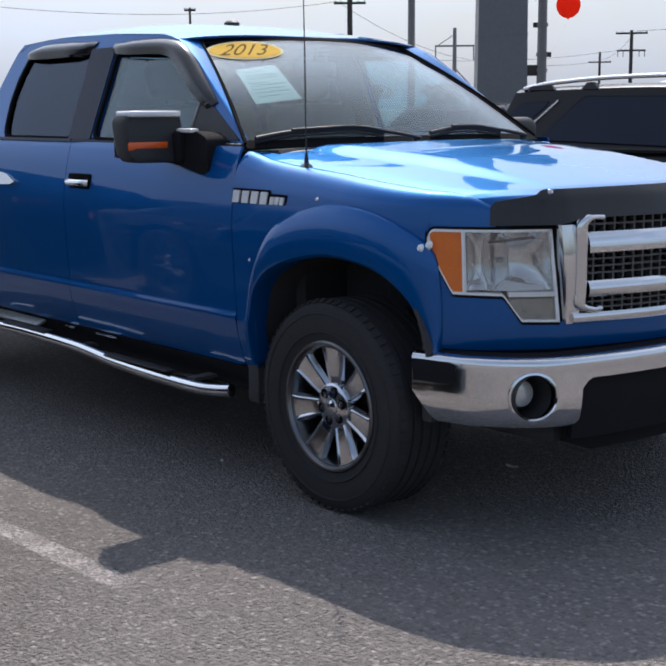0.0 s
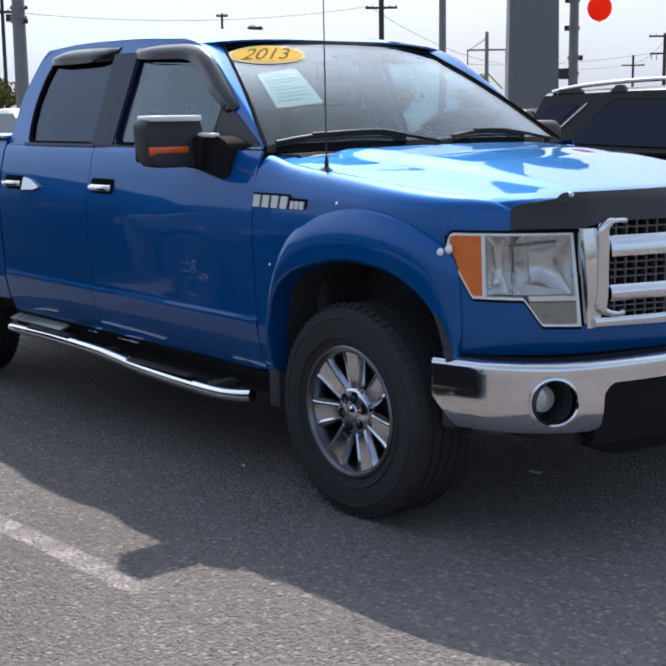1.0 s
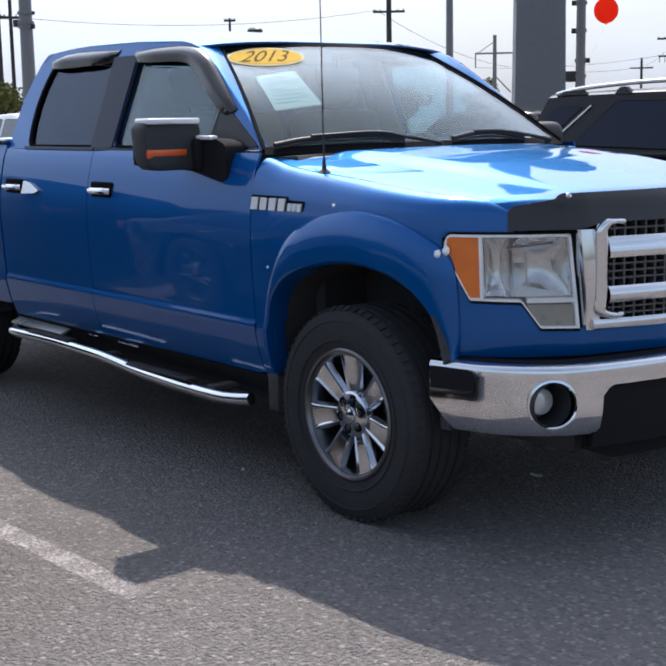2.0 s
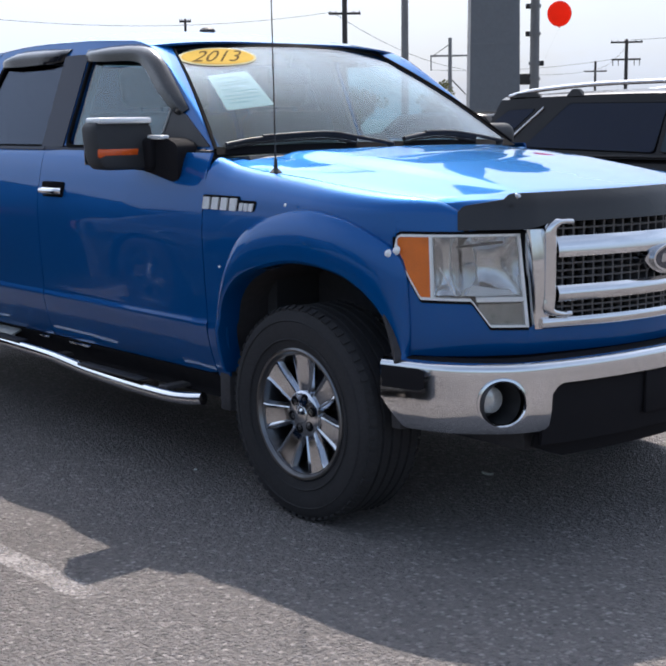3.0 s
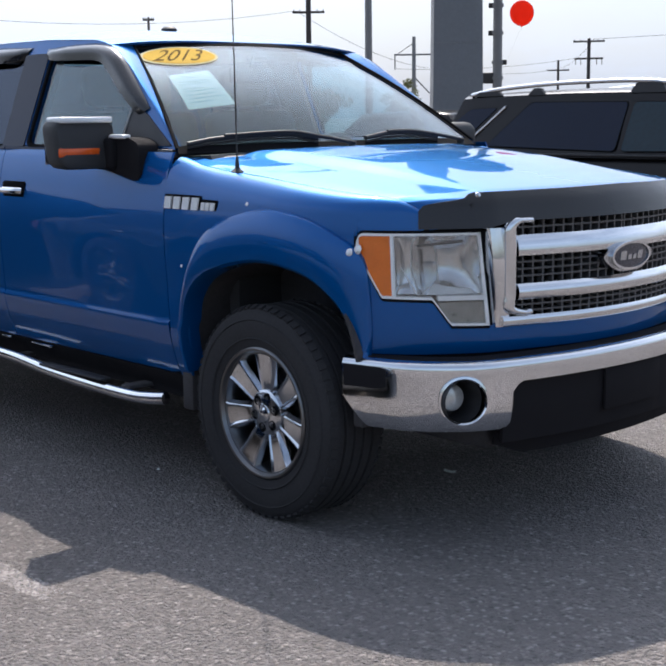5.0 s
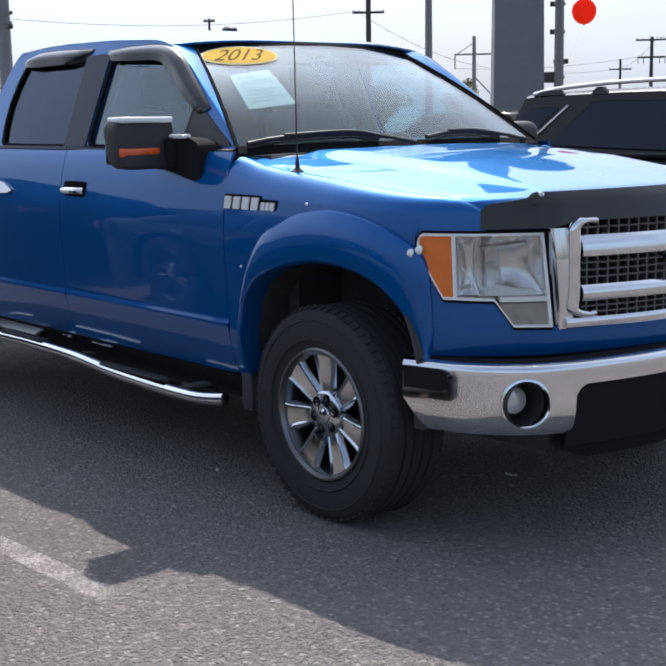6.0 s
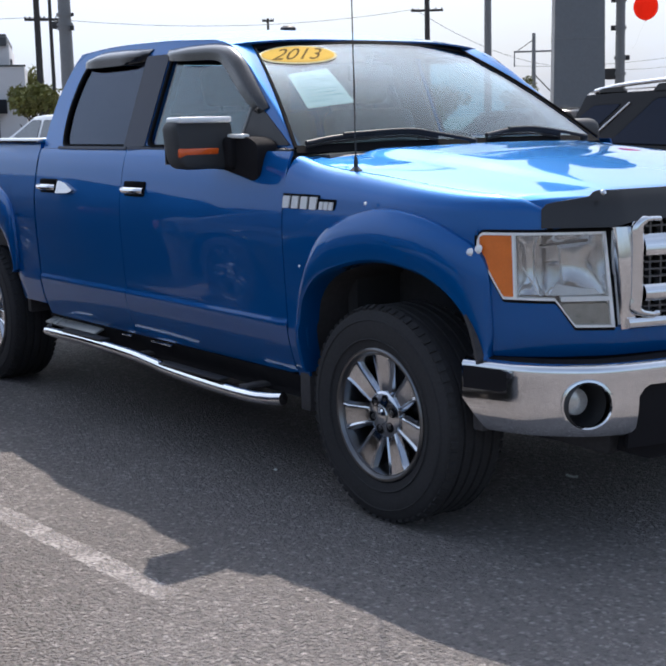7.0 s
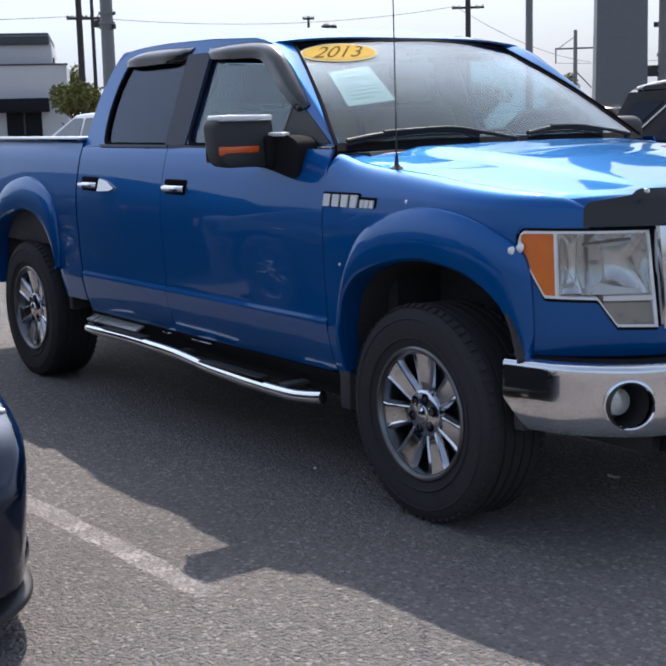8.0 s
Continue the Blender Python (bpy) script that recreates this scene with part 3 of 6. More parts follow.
def bonnet():
    outer, inner = [], []
    ns, nu = 56, 49
    for i in range(ns):
        s = 1 - (1 - i / (ns - 1)) ** 1.35
        o = []
        for j in range(nu):
            u = -1 + 2 * j / (nu - 1)
            ye = 0.899 - 0.024 * s - 0.107 * max(0, (s - 0.6) / 0.4) ** 2.2
            y = u * ye
            xr = -0.60 + 0.15 * (1 - u * u)
            xf = float(np.interp(abs(u) * 0.775, BODY.p[::-1, 1], BODY.p[::-1, 0])) - 0.005
            x = xr + (xf - xr) * s
            ze = float(np.interp(s, [0, 0.236, 0.472, 0.606, 0.77, 0.90, 0.95, 0.985, 1], [1.340, 1.307, 1.283, 1.266, 1.245, 1.231, 1.216, 1.180, 1.139]))
            if s > 0.98 and abs(u) < 0.72:
                ze += 0.030 * (s - 0.98) / 0.02
            crown = float(np.interp(s, [0, 0.3, 0.5, 0.7, 0.8, 0.88, 0.96, 1], [0.022, 0.036, 0.032, 0.021, 0.014, 0.009, 0.004, 0.0]))
            bulge = float(np.interp(s, [0, 0.1, 0.5, 0.8, 0.95, 1], [0.012, 0.024, 0.020, 0.011, 0.003, 0.0])) / (1 + math.exp((abs(y) - 0.60 + 0.06 * s) / 0.0145))
            ze -= 0.010 * abs(u) ** 14
            o.append((x, y, ze + crown * (1 - abs(u) ** 2.1) + bulge))
        outer.append(o)
        inner.append([(x, y, z - 0.014) for x, y, z in o])
    return Geo().slab(outer, inner)


part("bonnet", bonnet(), BLUE, truck, angle=40)

# doors and their handles
DOOR_F, DOOR_R = (-1.907, -0.557), (-2.868, -1.911)


def door(x0, x1):
    xs = np.linspace(x0, x1, 26)
    return skin(BODY, [(A(x), 0.475 if x < -0.60 else 0.475 + (x + 0.60) * 0.2, 1.366) for x in xs], SIDE, 96)


doors = {}
for nm, (x0, x1) in (("front_door", DOOR_F), ("rear_door", DOOR_R)):
    doors[nm] = both(nm, door(x0, x1), BLUE, truck)
g = skin(BODY, [(A(x), 0.44, 1.345) for x in np.linspace(-2.90, -0.572, 8)], SIDE, 12, off=-0.025, thick=0.02)
both("door_jamb", g, GAP, truck)
g = skin(BODY, [(A(x), 0.36, 0.470) for x in np.linspace(-2.90, -0.50, 20)], SIDE, 6, off=0.0, thick=0.05)
both("rocker_panel", g, MATTE, truck, "black lower sill")


def handle(parent, xc, zc):
    y = -(1.0 + SIDE(zc))
    cup = Geo().box(xc - 0.105, xc + 0.105, y - 0.004, y + 0.02, zc - 0.045, zc + 0.045, 0.012)
    bar = Geo().tube(smooth_line([(xc - 0.085, y - 0.006, zc + 0.002), (xc - 0.06, y - 0.03, zc + 0.004), (xc, y - 0.036, zc + 0.004), (xc + 0.06, y - 0.03, zc + 0.004), (xc + 0.085, y - 0.006, zc + 0.002)], 4), 0.0155, 10)
    keyhole = Geo().lathe([(0.0, -0.012), (0.013, -0.012), (0.013, 0.0)], 16, pose(xc + 0.088, y - 0.002, zc, 90))
    for gm, p in ((lambda q: q, parent[0]), (lambda q: q.mirror(), parent[1])):
        c = part("handle_cup", gm(cup), GAP, p, "black recess behind handle")
        part("door_handle", gm(bar), CHROME, c, "chrome pull handle")
        part("lock", gm(keyhole), CHROME, c)


handle(doors["front_door"], -1.770, 1.176)
handle(doors["rear_door"], -2.705, 1.166)
# tilted bright plate added to give the white glint beside the rear handle
for gm, d in ((lambda q: q, doors["rear_door"][0]), (lambda q: q.mirror(), doors["rear_door"][1])):
    y = -(1.0 + SIDE(1.17))
    part("handle_glint_plate", gm(Geo().prism(rounded([(-2.585, 1.140), (-2.585, 1.206), (-2.50, 1.196), (-2.395, 1.160), (-2.44, 1.146)], 0.012), lambda u, v, w: (u, y - 0.004 - 0.75 * (1.206 - v) * 0.4 + 0.02 * w, v))), SATIN, d, "bright plate added in place of a glint beside the handle")

# ---- cab above the belt ----
LEAN = 0.40
lean_y = lambda z: 0.935 - LEAN * (z - 1.375)


def pinch(x):
    """How far the cab's side runs inward towards the windscreen."""
    t = min(1.0, max(0.0, (x + 1.90) / 1.30))
    return 0.065 * t * t


def on_side(off, thick):
    return lambda u, v, w: (u, -(lean_y(v) - pinch(u) + off - thick * w), v)


ROOF_EDGE = [(-2.765, 1.81), (-2.72, 1.852), (-2.45, 1.868), (-2.23, 1.873), (-1.80, 1.868), (-1.41, 1.850), (-1.292, 1.826)]
CAB_OUT = [(-2.850, 1.366), (-2.862, 1.50), (-2.850, 1.63), (-2.80, 1.745)] + ROOF_EDGE + [(-1.192, 1.784), (-1.068, 1.708), (-0.812, 1.520), (-0.612, 1.366)]
WIN_R = rounded([(-2.625, 1.386), (-2.660, 1.48), (-2.672, 1.58), (-2.655, 1.69), (-2.600, 1.800), (-1.955, 1.800), (-1.93, 1.386)], 0.04)
WIN_F = rounded([(-1.728, 1.386), (-1.742, 1.795), (-1.30, 1.782), (-1.155, 1.715), (-0.98, 1.575), (-0.885, 1.50), (-0.875, 1.390)], 0.045)
g = Geo().prism(CAB_OUT, on_side(0.0, 0.03), [WIN_R, WIN_F])
both("cab_side", g, BLUE, truck)
g = Geo().prism(rounded([(-1.952, 1.380), (-1.985, 1.806), (-1.768, 1.806), (-1.752, 1.380)], 0.006), on_side(0.005, 0.009))
both("pillar_cover", g, PILLARGLOSS, truck, "gloss dark pillar trim")
for win, mat, name in ((WIN_R, TINTGLASS, "rear_side_window"), (WIN_F, CLEARGLASS, "front_side_window")):
    cx, cz = np.mean([p[0] for p in win]), np.mean([p[1] for p in win])
    big = [(cx + (u - cx) * 1.02, cz + (v - cz) * 1.03) for u, v in win]
    pair = both(name, Geo().prism(big, on_side(-0.012, 0.004)), mat, truck)
    seal_out = [(cx + (u - cx) * 1.025, cz + (v - cz) * 1.04) for u, v in win]
    seal_in = [(cx + (u - cx) * 0.980 + (0.012 if name == "rear_side_window" else -0.004), cz + (v - cz) * 0.985) for u, v in win]
    ring = Geo().prism(seal_out, on_side(0.003, 0.014), [seal_in])
    part("window_seal", ring, GAP, pair[0])
    part("window_seal", ring.mirror(), GAP, pair[1])
# belt moulding
g = Geo()
for a, b in ((-2.66, -1.92), (-1.91, -0.68)):
    g.prism([(a, 1.366), (a, 1.380), (b, 1.380), (b, 1.366)], on_side(0.008, 0.02))
both("belt_moulding", g, PILLARGLOSS, truck)
# black sail where the mirror is fixed
g = Geo().prism(rounded([(-0.985, 1.388), (-0.970, 1.545), (-0.875, 1.520), (-0.66, 1.388)], 0.012), on_side(0.006, 0.012))
both("mirror_sail", g, PLASTIC, truck)

WS_LOW = lambda u: Vector((-0.598 + 0.157 * (1 - u * u), 0.888 * u, 1.366 + 0.006 * (1 - u * u)))
WS_TOP = lambda u: Vector((-1.284 + 0.075 * (1 - u * u), 0.617 * u, 1.815 + 0.029 * (1 - u * u)))


def screen_point(u, v, off=0.0):
    p = WS_LOW(u).lerp(WS_TOP(u), v)
    n = Vector((0.56, 0.10 * u, 0.82)).normalized()
    return p + n * (0.020 * math.sin(math.pi * v) + off)


rows = [[screen_point(-1 + 2 * j / 24, i / 14) for j in range(25)] for i in range(15)]
rows2 = [[screen_point(-1 + 2 * j / 24, i / 14, -0.006) for j in range(25)] for i in range(15)]
windscreen = part("windscreen", Geo().slab(rows, rows2), SCREENGLASS, truck, "laminated windscreen")
# black band round the glass; the wider far side stands for pillar shade
g = Geo()
for i0, i1 in ((0.968, 1.005), (-0.02, 0.04)):
    o = [[screen_point(-1 + 2 * j / 24, i0 + (i1 - i0) * k / 3, 0.002) for j in range(25)] for k in range(4)]
    g.slab(o, [[p - Vector((0, 0, 0.004)) for p in r] for r in o])
for u0, u1 in ((-1.004, -0.988), (0.972, 1.004)):
    o = [[screen_point(u0 + (u1 - u0) * k / 2, i / 14, 0.002) for k in range(3)] for i in range(15)]
    g.slab(o, [[p - Vector((0, 0, 0.004)) for p in r] for r in o])
part("screen_surround", g, GAP, windscreen, "black glass border, widened for shade on the far pillar")

# A-pillar, between the glass and the door frame
o, i = [], []
edge_line = [(-1.292, 1.826), (-1.192, 1.784), (-1.068, 1.708), (-0.940, 1.617), (-0.812, 1.520), (-0.710, 1.440), (-0.612, 1.366)]
for k, (x, z) in enumerate(edge_line):
    p = Vector((x, pinch(x) - lean_y(z), z))
    q = screen_point(-1.0, 1 - k / (len(edge_line) - 1), 0.004)
    row = [p.lerp(q, t) + Vector((0.35, -0.12, 0.9)).normalized() * (0.003 * math.sin(math.pi * t ** 0.7)) for t in np.linspace(0, 1, 9)]
    o.append(row)
    i.append([r + Vector((-0.01, 0.02, -0.012)) for r in row])
both("a_pillar", Geo().slab(o, i), BLUE, truck, angle=50)
# rubber moulding; on the far side it also darkens the shaded pillar
moulding = Geo().tube([screen_point(-1.004, v, 0.006) for v in np.linspace(0.01, 1.0, 16)], 0.0065, 8)
both("screen_moulding", moulding, GAP, truck, "black rubber moulding beside the windscreen")

# roof
RC = table([(-1.209, 1.848), (-1.222, 1.851), (-1.25, 1.856), (-1.30, 1.864), (-1.36, 1.874), (-1.45, 1.888), (-1.7, 1.925), (-1.95, 1.942), (-2.3, 1.938), (-2.55, 1.920), (-2.70, 1.882), (-2.76, 1.83)])
RE = table([(-1.23, 1.814), (-1.28, 1.822), (-1.33, 1.836), (-1.41, 1.851), (-1.80, 1.869), (-2.23, 1.874), (-2.45, 1.869), (-2.69, 1.853), (-2.76, 1.80)])
o, i = [], []
for k in range(30):
    s = (k / 29) ** 1.7
    row = []
    for j in range(37):
        u = -1 + 2 * j / 36
        x = (-1.209 - 0.075 * u * u) * (1 - s) + (-2.745) * s
        zc, ze = RC(x), RE(x)
        row.append((x, u * (lean_y(ze) + 0.002 - pinch(x)), zc - (zc - ze) * abs(u) ** 3.2))
    o.append(row)
    i.append([(x, y * 0.985, z - 0.008 - 0.022 * min(1.0, 12 * s)) for x, y, z in row])
part("roof", Geo().slab(o, i), BLUE, truck, angle=45)
# rear wall of the cab with its window
back = lambda th: (lambda u, v, w: (-2.850 + 0.17 * max(0, v - 1.366) + th * w, u, v))
g = Geo().prism([(-0.93, 1.0), (0.93, 1.0), (0.92, 1.37), (0.70, 1.80), (-0.70, 1.80), (-0.92, 1.37)], back(0.03), [rounded([(-0.66, 1.43), (0.66, 1.43), (0.58, 1.78), (-0.58, 1.78)], 0.05)])
cab_back = part("cab_back", g, BLUE, truck)
part("rear_window", Geo().prism(rounded([(-0.67, 1.42), (0.67, 1.42), (0.59, 1.79), (-0.59, 1.79)], 0.05), lambda u, v, w: (-2.835 + 0.22 * (v - 1.366) + 0.005 * w, u, v)), TINTGLASS, cab_back)

# ---- load bed ----
BED_TOP = 1.392
xs = sorted(list(np.linspace(-4.86, -2.885, 30)) + [-3.67 + d for d in np.linspace(-0.47, 0.47, 31)])
cols = []
for x in xs:
    a = arch(x + 3.67)
    cols.append((A(x), (a + 0.02) if a else 0.53, BED_TOP))
both("bed_side", skin(BODY, cols, SIDE, 30), BLUE, truck)
g = Geo().box(-4.86, -2.90, -0.93, -0.86, 0.80, BED_TOP - 0.01, 0.01)
both("bed_inner_wall", g, DARK, truck)
rail = Geo().box(-4.87, -2.880, -0.965, -0.845, BED_TOP, BED_TOP + 0.028, 0.012)
both("bed_rail_cap", rail, SATIN, truck, "bright bed rail cap")
part("bed_floor", Geo().box(-4.85, -2.90, -0.87, 0.87, 0.78, 0.81), DARK, truck)
part("bed_front_wall", Geo().box(-2.93, -2.90, -0.93, 0.93, 0.78, BED_TOP, 0.005), BLUE, truck)
part("tailgate", Geo().box(-4.90, -4.85, -0.88, 0.88, 0.70, 1.40, 0.015), BLUE, truck)
part("rear_bumper", Geo().box(-5.02, -4.86, -0.96, 0.96, 0.50, 0.68, 0.03), CHROME, truck)

# ---- underside ----
# unseen boxes under the bonnet that keep sun out of the truck's shadow
part("engine_bay_light_block", Geo().box(-0.42, 0.52, -0.52, 0.52, 0.45, 1.12, 0.02).box(0.50, 0.64, -0.50, 0.50, 0.45, 1.12, 0.02), DARK, truck)
# unseen low boxes added to block light coming under from the far side
part("underbody_light_block", Geo().box(-3.4, 0.35, -0.30, 0.30, 0.24, 0.40, 0.05).box(-3.2, -0.9, 0.32, 0.62, 0.26, 0.42, 0.05), DARK, truck)
part("front_light_block", Geo().box(0.10, 0.78, -0.60, 0.60, 0.335, 0.42, 0.03), DARK, truck)
part("chassis_frame", Geo().box(-4.7, 0.55, -0.55, 0.55, 0.36, 0.60, 0.02).box(-2.85, -0.60, -0.90, 0.90, 0.42, 0.56, 0.02), DARK, truck)
for dx, dz in ((0.0, 0.0), (-3.67, 0.02)):
    o = [[(p[0] * 1.02 + dx, -y, p[1] + dz + 0.005) for y in (0.955, 0.80, 0.55)] for p in ARCH_IN]
    i = [[(p[0] * 1.04 + dx, -y, p[1] + dz + 0.02) for y in (0.955, 0.80, 0.55)] for p in ARCH_IN]
    g = Geo().slab(o, i)
    g.box(dx - 0.52, dx + 0.50, -0.56, -0.53, 0.35, 1.0)
    g.box(dx + 0.450, dx + 0.500, -0.925, -0.55, 0.425 + dz, 0.70, 0.01)
    both("wheel_liner", g, DARK, truck, "black wheel housing")


# ---- wheels ----
TYRE_R = 0.405


def tyre_mesh():
    prof = [(0.235, -0.118), (0.262, -0.128), (0.300, -0.137), (0.345, -0.1385), (0.378, -0.133), (0.394, -0.121), (0.402, -0.100)]
    for h in np.linspace(-0.09, 0.09, 5):
        prof += [(TYRE_R, h - 0.016), (TYRE_R, h + 0.016), (TYRE_R - 0.010, h + 0.0185), (TYRE_R - 0.010, h + 0.0265)] if h < 0.08 else [(TYRE_R, h - 0.016), (TYRE_R, h + 0.008)]
    prof += [(0.402, 0.104), (0.394, 0.121), (0.378, 0.133), (0.345, 0.1385), (0.300, 0.137), (0.262, 0.128), (0.235, 0.118)]
    g = Geo().lathe(prof, 72)
    for k in range(64):
        a = 2 * math.pi * k / 64
        for h in (-0.112, 0.112):
            m = Matrix.Rotation(a, 4, "Z") @ Matrix.Translation((0.399, 0, h)) @ Matrix.Rotation(radians(-24 if h > 0 else 24), 4, "Y")
            g.box(-0.006, 0.006, -0.012, 0.012, -0.014, 0.014, 0, m)
    for r, w in ((0.285, 0.0018), (0.355, 0.0025)):
        g.lathe([(r - 0.004, 0.1365), (r, 0.1385 + w), (r + 0.004, 0.1365)], 72)
    return to_mesh("tyre", g, RUBBER, 40)


def rim_mesh():
    prof = [(0.252, 0.122), (0.252, 0.128), (0.246, 0.133), (0.238, 0.132), (0.232, 0.124), (0.224, 0.108), (0.215, 0.06), (0.210, -0.05), (0.235, -0.11), (0.247, -0.125), (0.247, -0.13), (0.24, -0.13), (0.205, -0.055), (0.205, 0.06), (0.226, 0.118), (0.252, 0.122)]
    return to_mesh("rim", Geo().lathe(prof, 64), RIMMETAL, 40)


def spoke_mesh():
    """A broad spoke that widens to the rim: a sunk face between bright chamfered edges, with deep flanks."""
    rows = []
    for r, hw, h in ((0.060, 0.021, 0.088), (0.080, 0.026, 0.098), (0.120, 0.032, 0.104), (0.160, 0.037, 0.109), (0.200, 0.043, 0.114), (0.222, 0.050, 0.117), (0.240, 0.062, 0.120)):
        rows.append([(r, -hw - 0.014, h - 0.058), (r, -hw - 0.012, h - 0.020), (r, -hw - 0.002, h - 0.002), (r, -hw + 0.003, h), (r, -hw * 0.72, h - 0.005), (r, hw * 0.72, h - 0.005), (r, hw - 0.003, h), (r, hw + 0.002, h - 0.002), (r, hw + 0.012, h - 0.020), (r, hw + 0.014, h - 0.058)])
    low = [[(x, y * 0.9, z - 0.02 - (0.0 if k in (0, 9) else 0.03)) for k, (x, y, z) in enumerate(row)] for row in rows]
    return to_mesh("spoke", Geo().slab(rows, low), WHEELMETAL, 20)


def hub_mesh():
    """The dished middle, with a round dark pocket for each nut."""
    g = Geo().lathe([(0.0, 0.112), (0.034, 0.112), (0.044, 0.109), (0.074, 0.106), (0.086, 0.099), (0.092, 0.082), (0.094, 0.0), (0.0, 0.0)], 48)
    return to_mesh("hub", g, WHEELMETAL, 30)


MESH = dict(tyre=tyre_mesh(), rim=rim_mesh(), spoke=spoke_mesh(), hub=hub_mesh(),
            cap=to_mesh("centre_cap", Geo().lathe([(0.0, 0.126), (0.016, 0.124), (0.024, 0.119), (0.033, 0.117), (0.037, 0.111), (0.038, 0.08)], 40), CHROME),
            pocket=to_mesh("nut_pocket", Geo().lathe([(0.0, 0.1075), (0.0150, 0.1075), (0.0165, 0.1105), (0.0190, 0.1085), (0.0190, 0.07)], 20), GAP, 30),
            nut=to_mesh("lug_nut", Geo().lathe([(0.0, 0.1115), (0.0060, 0.111), (0.0080, 0.107), (0.0080, 0.085)], 6), PLASTIC, 30),
            disc=to_mesh("brake_disc", Geo().lathe([(0.0, -0.01), (0.17, -0.01), (0.17, 0.012), (0.0, 0.012)], 40), DARK))


DULL_RIM = to_mesh("rim", Geo().lathe([(0.252, 0.122), (0.246, 0.133), (0.232, 0.124), (0.215, 0.06), (0.21, -0.12), (0.20, -0.12), (0.205, 0.06), (0.226, 0.118), (0.252, 0.122)], 40), RIMMETAL, 40)
DULL_SPOKE = MESH["spoke"].copy()
DULL_SPOKE.materials.clear()
DULL_SPOKE.materials.append(RIMMETAL)


def wheel(parent, x, y, z, right=True, turn=80.0, scale=1.0, dull=False):
    """A wheel with its axle on y; the good side faces outward."""
    m = Matrix.Translation((x, y, z)) @ Matrix.Rotation(radians(90 if right else -90), 4, "X") @ Matrix.Scale(scale, 4)
    w = part("wheel", DULL_RIM if dull else MESH["rim"], None, parent, "seven-spoke grey wheel with black tyre" if dull else "seven-spoke chrome wheel with black tyre")
    w.matrix_local = m
    part("tyre", MESH["tyre"], None, w, "black rubber tyre")
    for k in range(7):
        part("spoke", DULL_SPOKE if dull else MESH["spoke"], None, w).matrix_local = Matrix.Rotation(radians(turn + 360 / 7 * k), 4, "Z")
    part("hub", MESH["hub"], None, w)
    part("centre_cap", MESH["cap"], None, w, "chrome centre cap")
    part("brake_disc", MESH["disc"], None, w)
    for k in range(6):
        pocket = part("nut_pocket", MESH["pocket"], None, w, "black nut recess")
        pocket.matrix_local = Matrix.Rotation(radians(60 * k + 15), 4, "Z") @ Matrix.Translation((0.060, 0, 0))
        part("lug_nut", MESH["nut"], None, pocket)
    return w


for wx in (0.0, -3.67):
    wheel(truck, wx, -0.848, TYRE_R, True, 88 if wx == 0 else 95)
    wheel(truck, wx, 0.848, TYRE_R, False, 60)


# ---- truck front: lamps, grille, bumper ----
S_AM = BODY.arc(0.578, 0.862)
S_TURN = BODY.arc(0.700, 0.745)
HEAD_TOP = lambda s: 1.106 - 0.030 * max(0.0, 1 - (s - HEAD_A0) / 0.022) ** 2
slant = lambda s, z: HEAD_A0 + (s - HEAD_A0) * (1 - 0.080 * min(1.0, max(0.0, (z - 0.785) / 0.321)))


def lamp_cols(s0, s1, n, inset=0.0, top=None):
    """Columns of a lamp pane, following its outline with an inset."""
    return [(s, HEAD_LOW(s) + inset, (HEAD_TOP(s) if top is None else top) - inset) for s in np.linspace(s0, s1, n)]


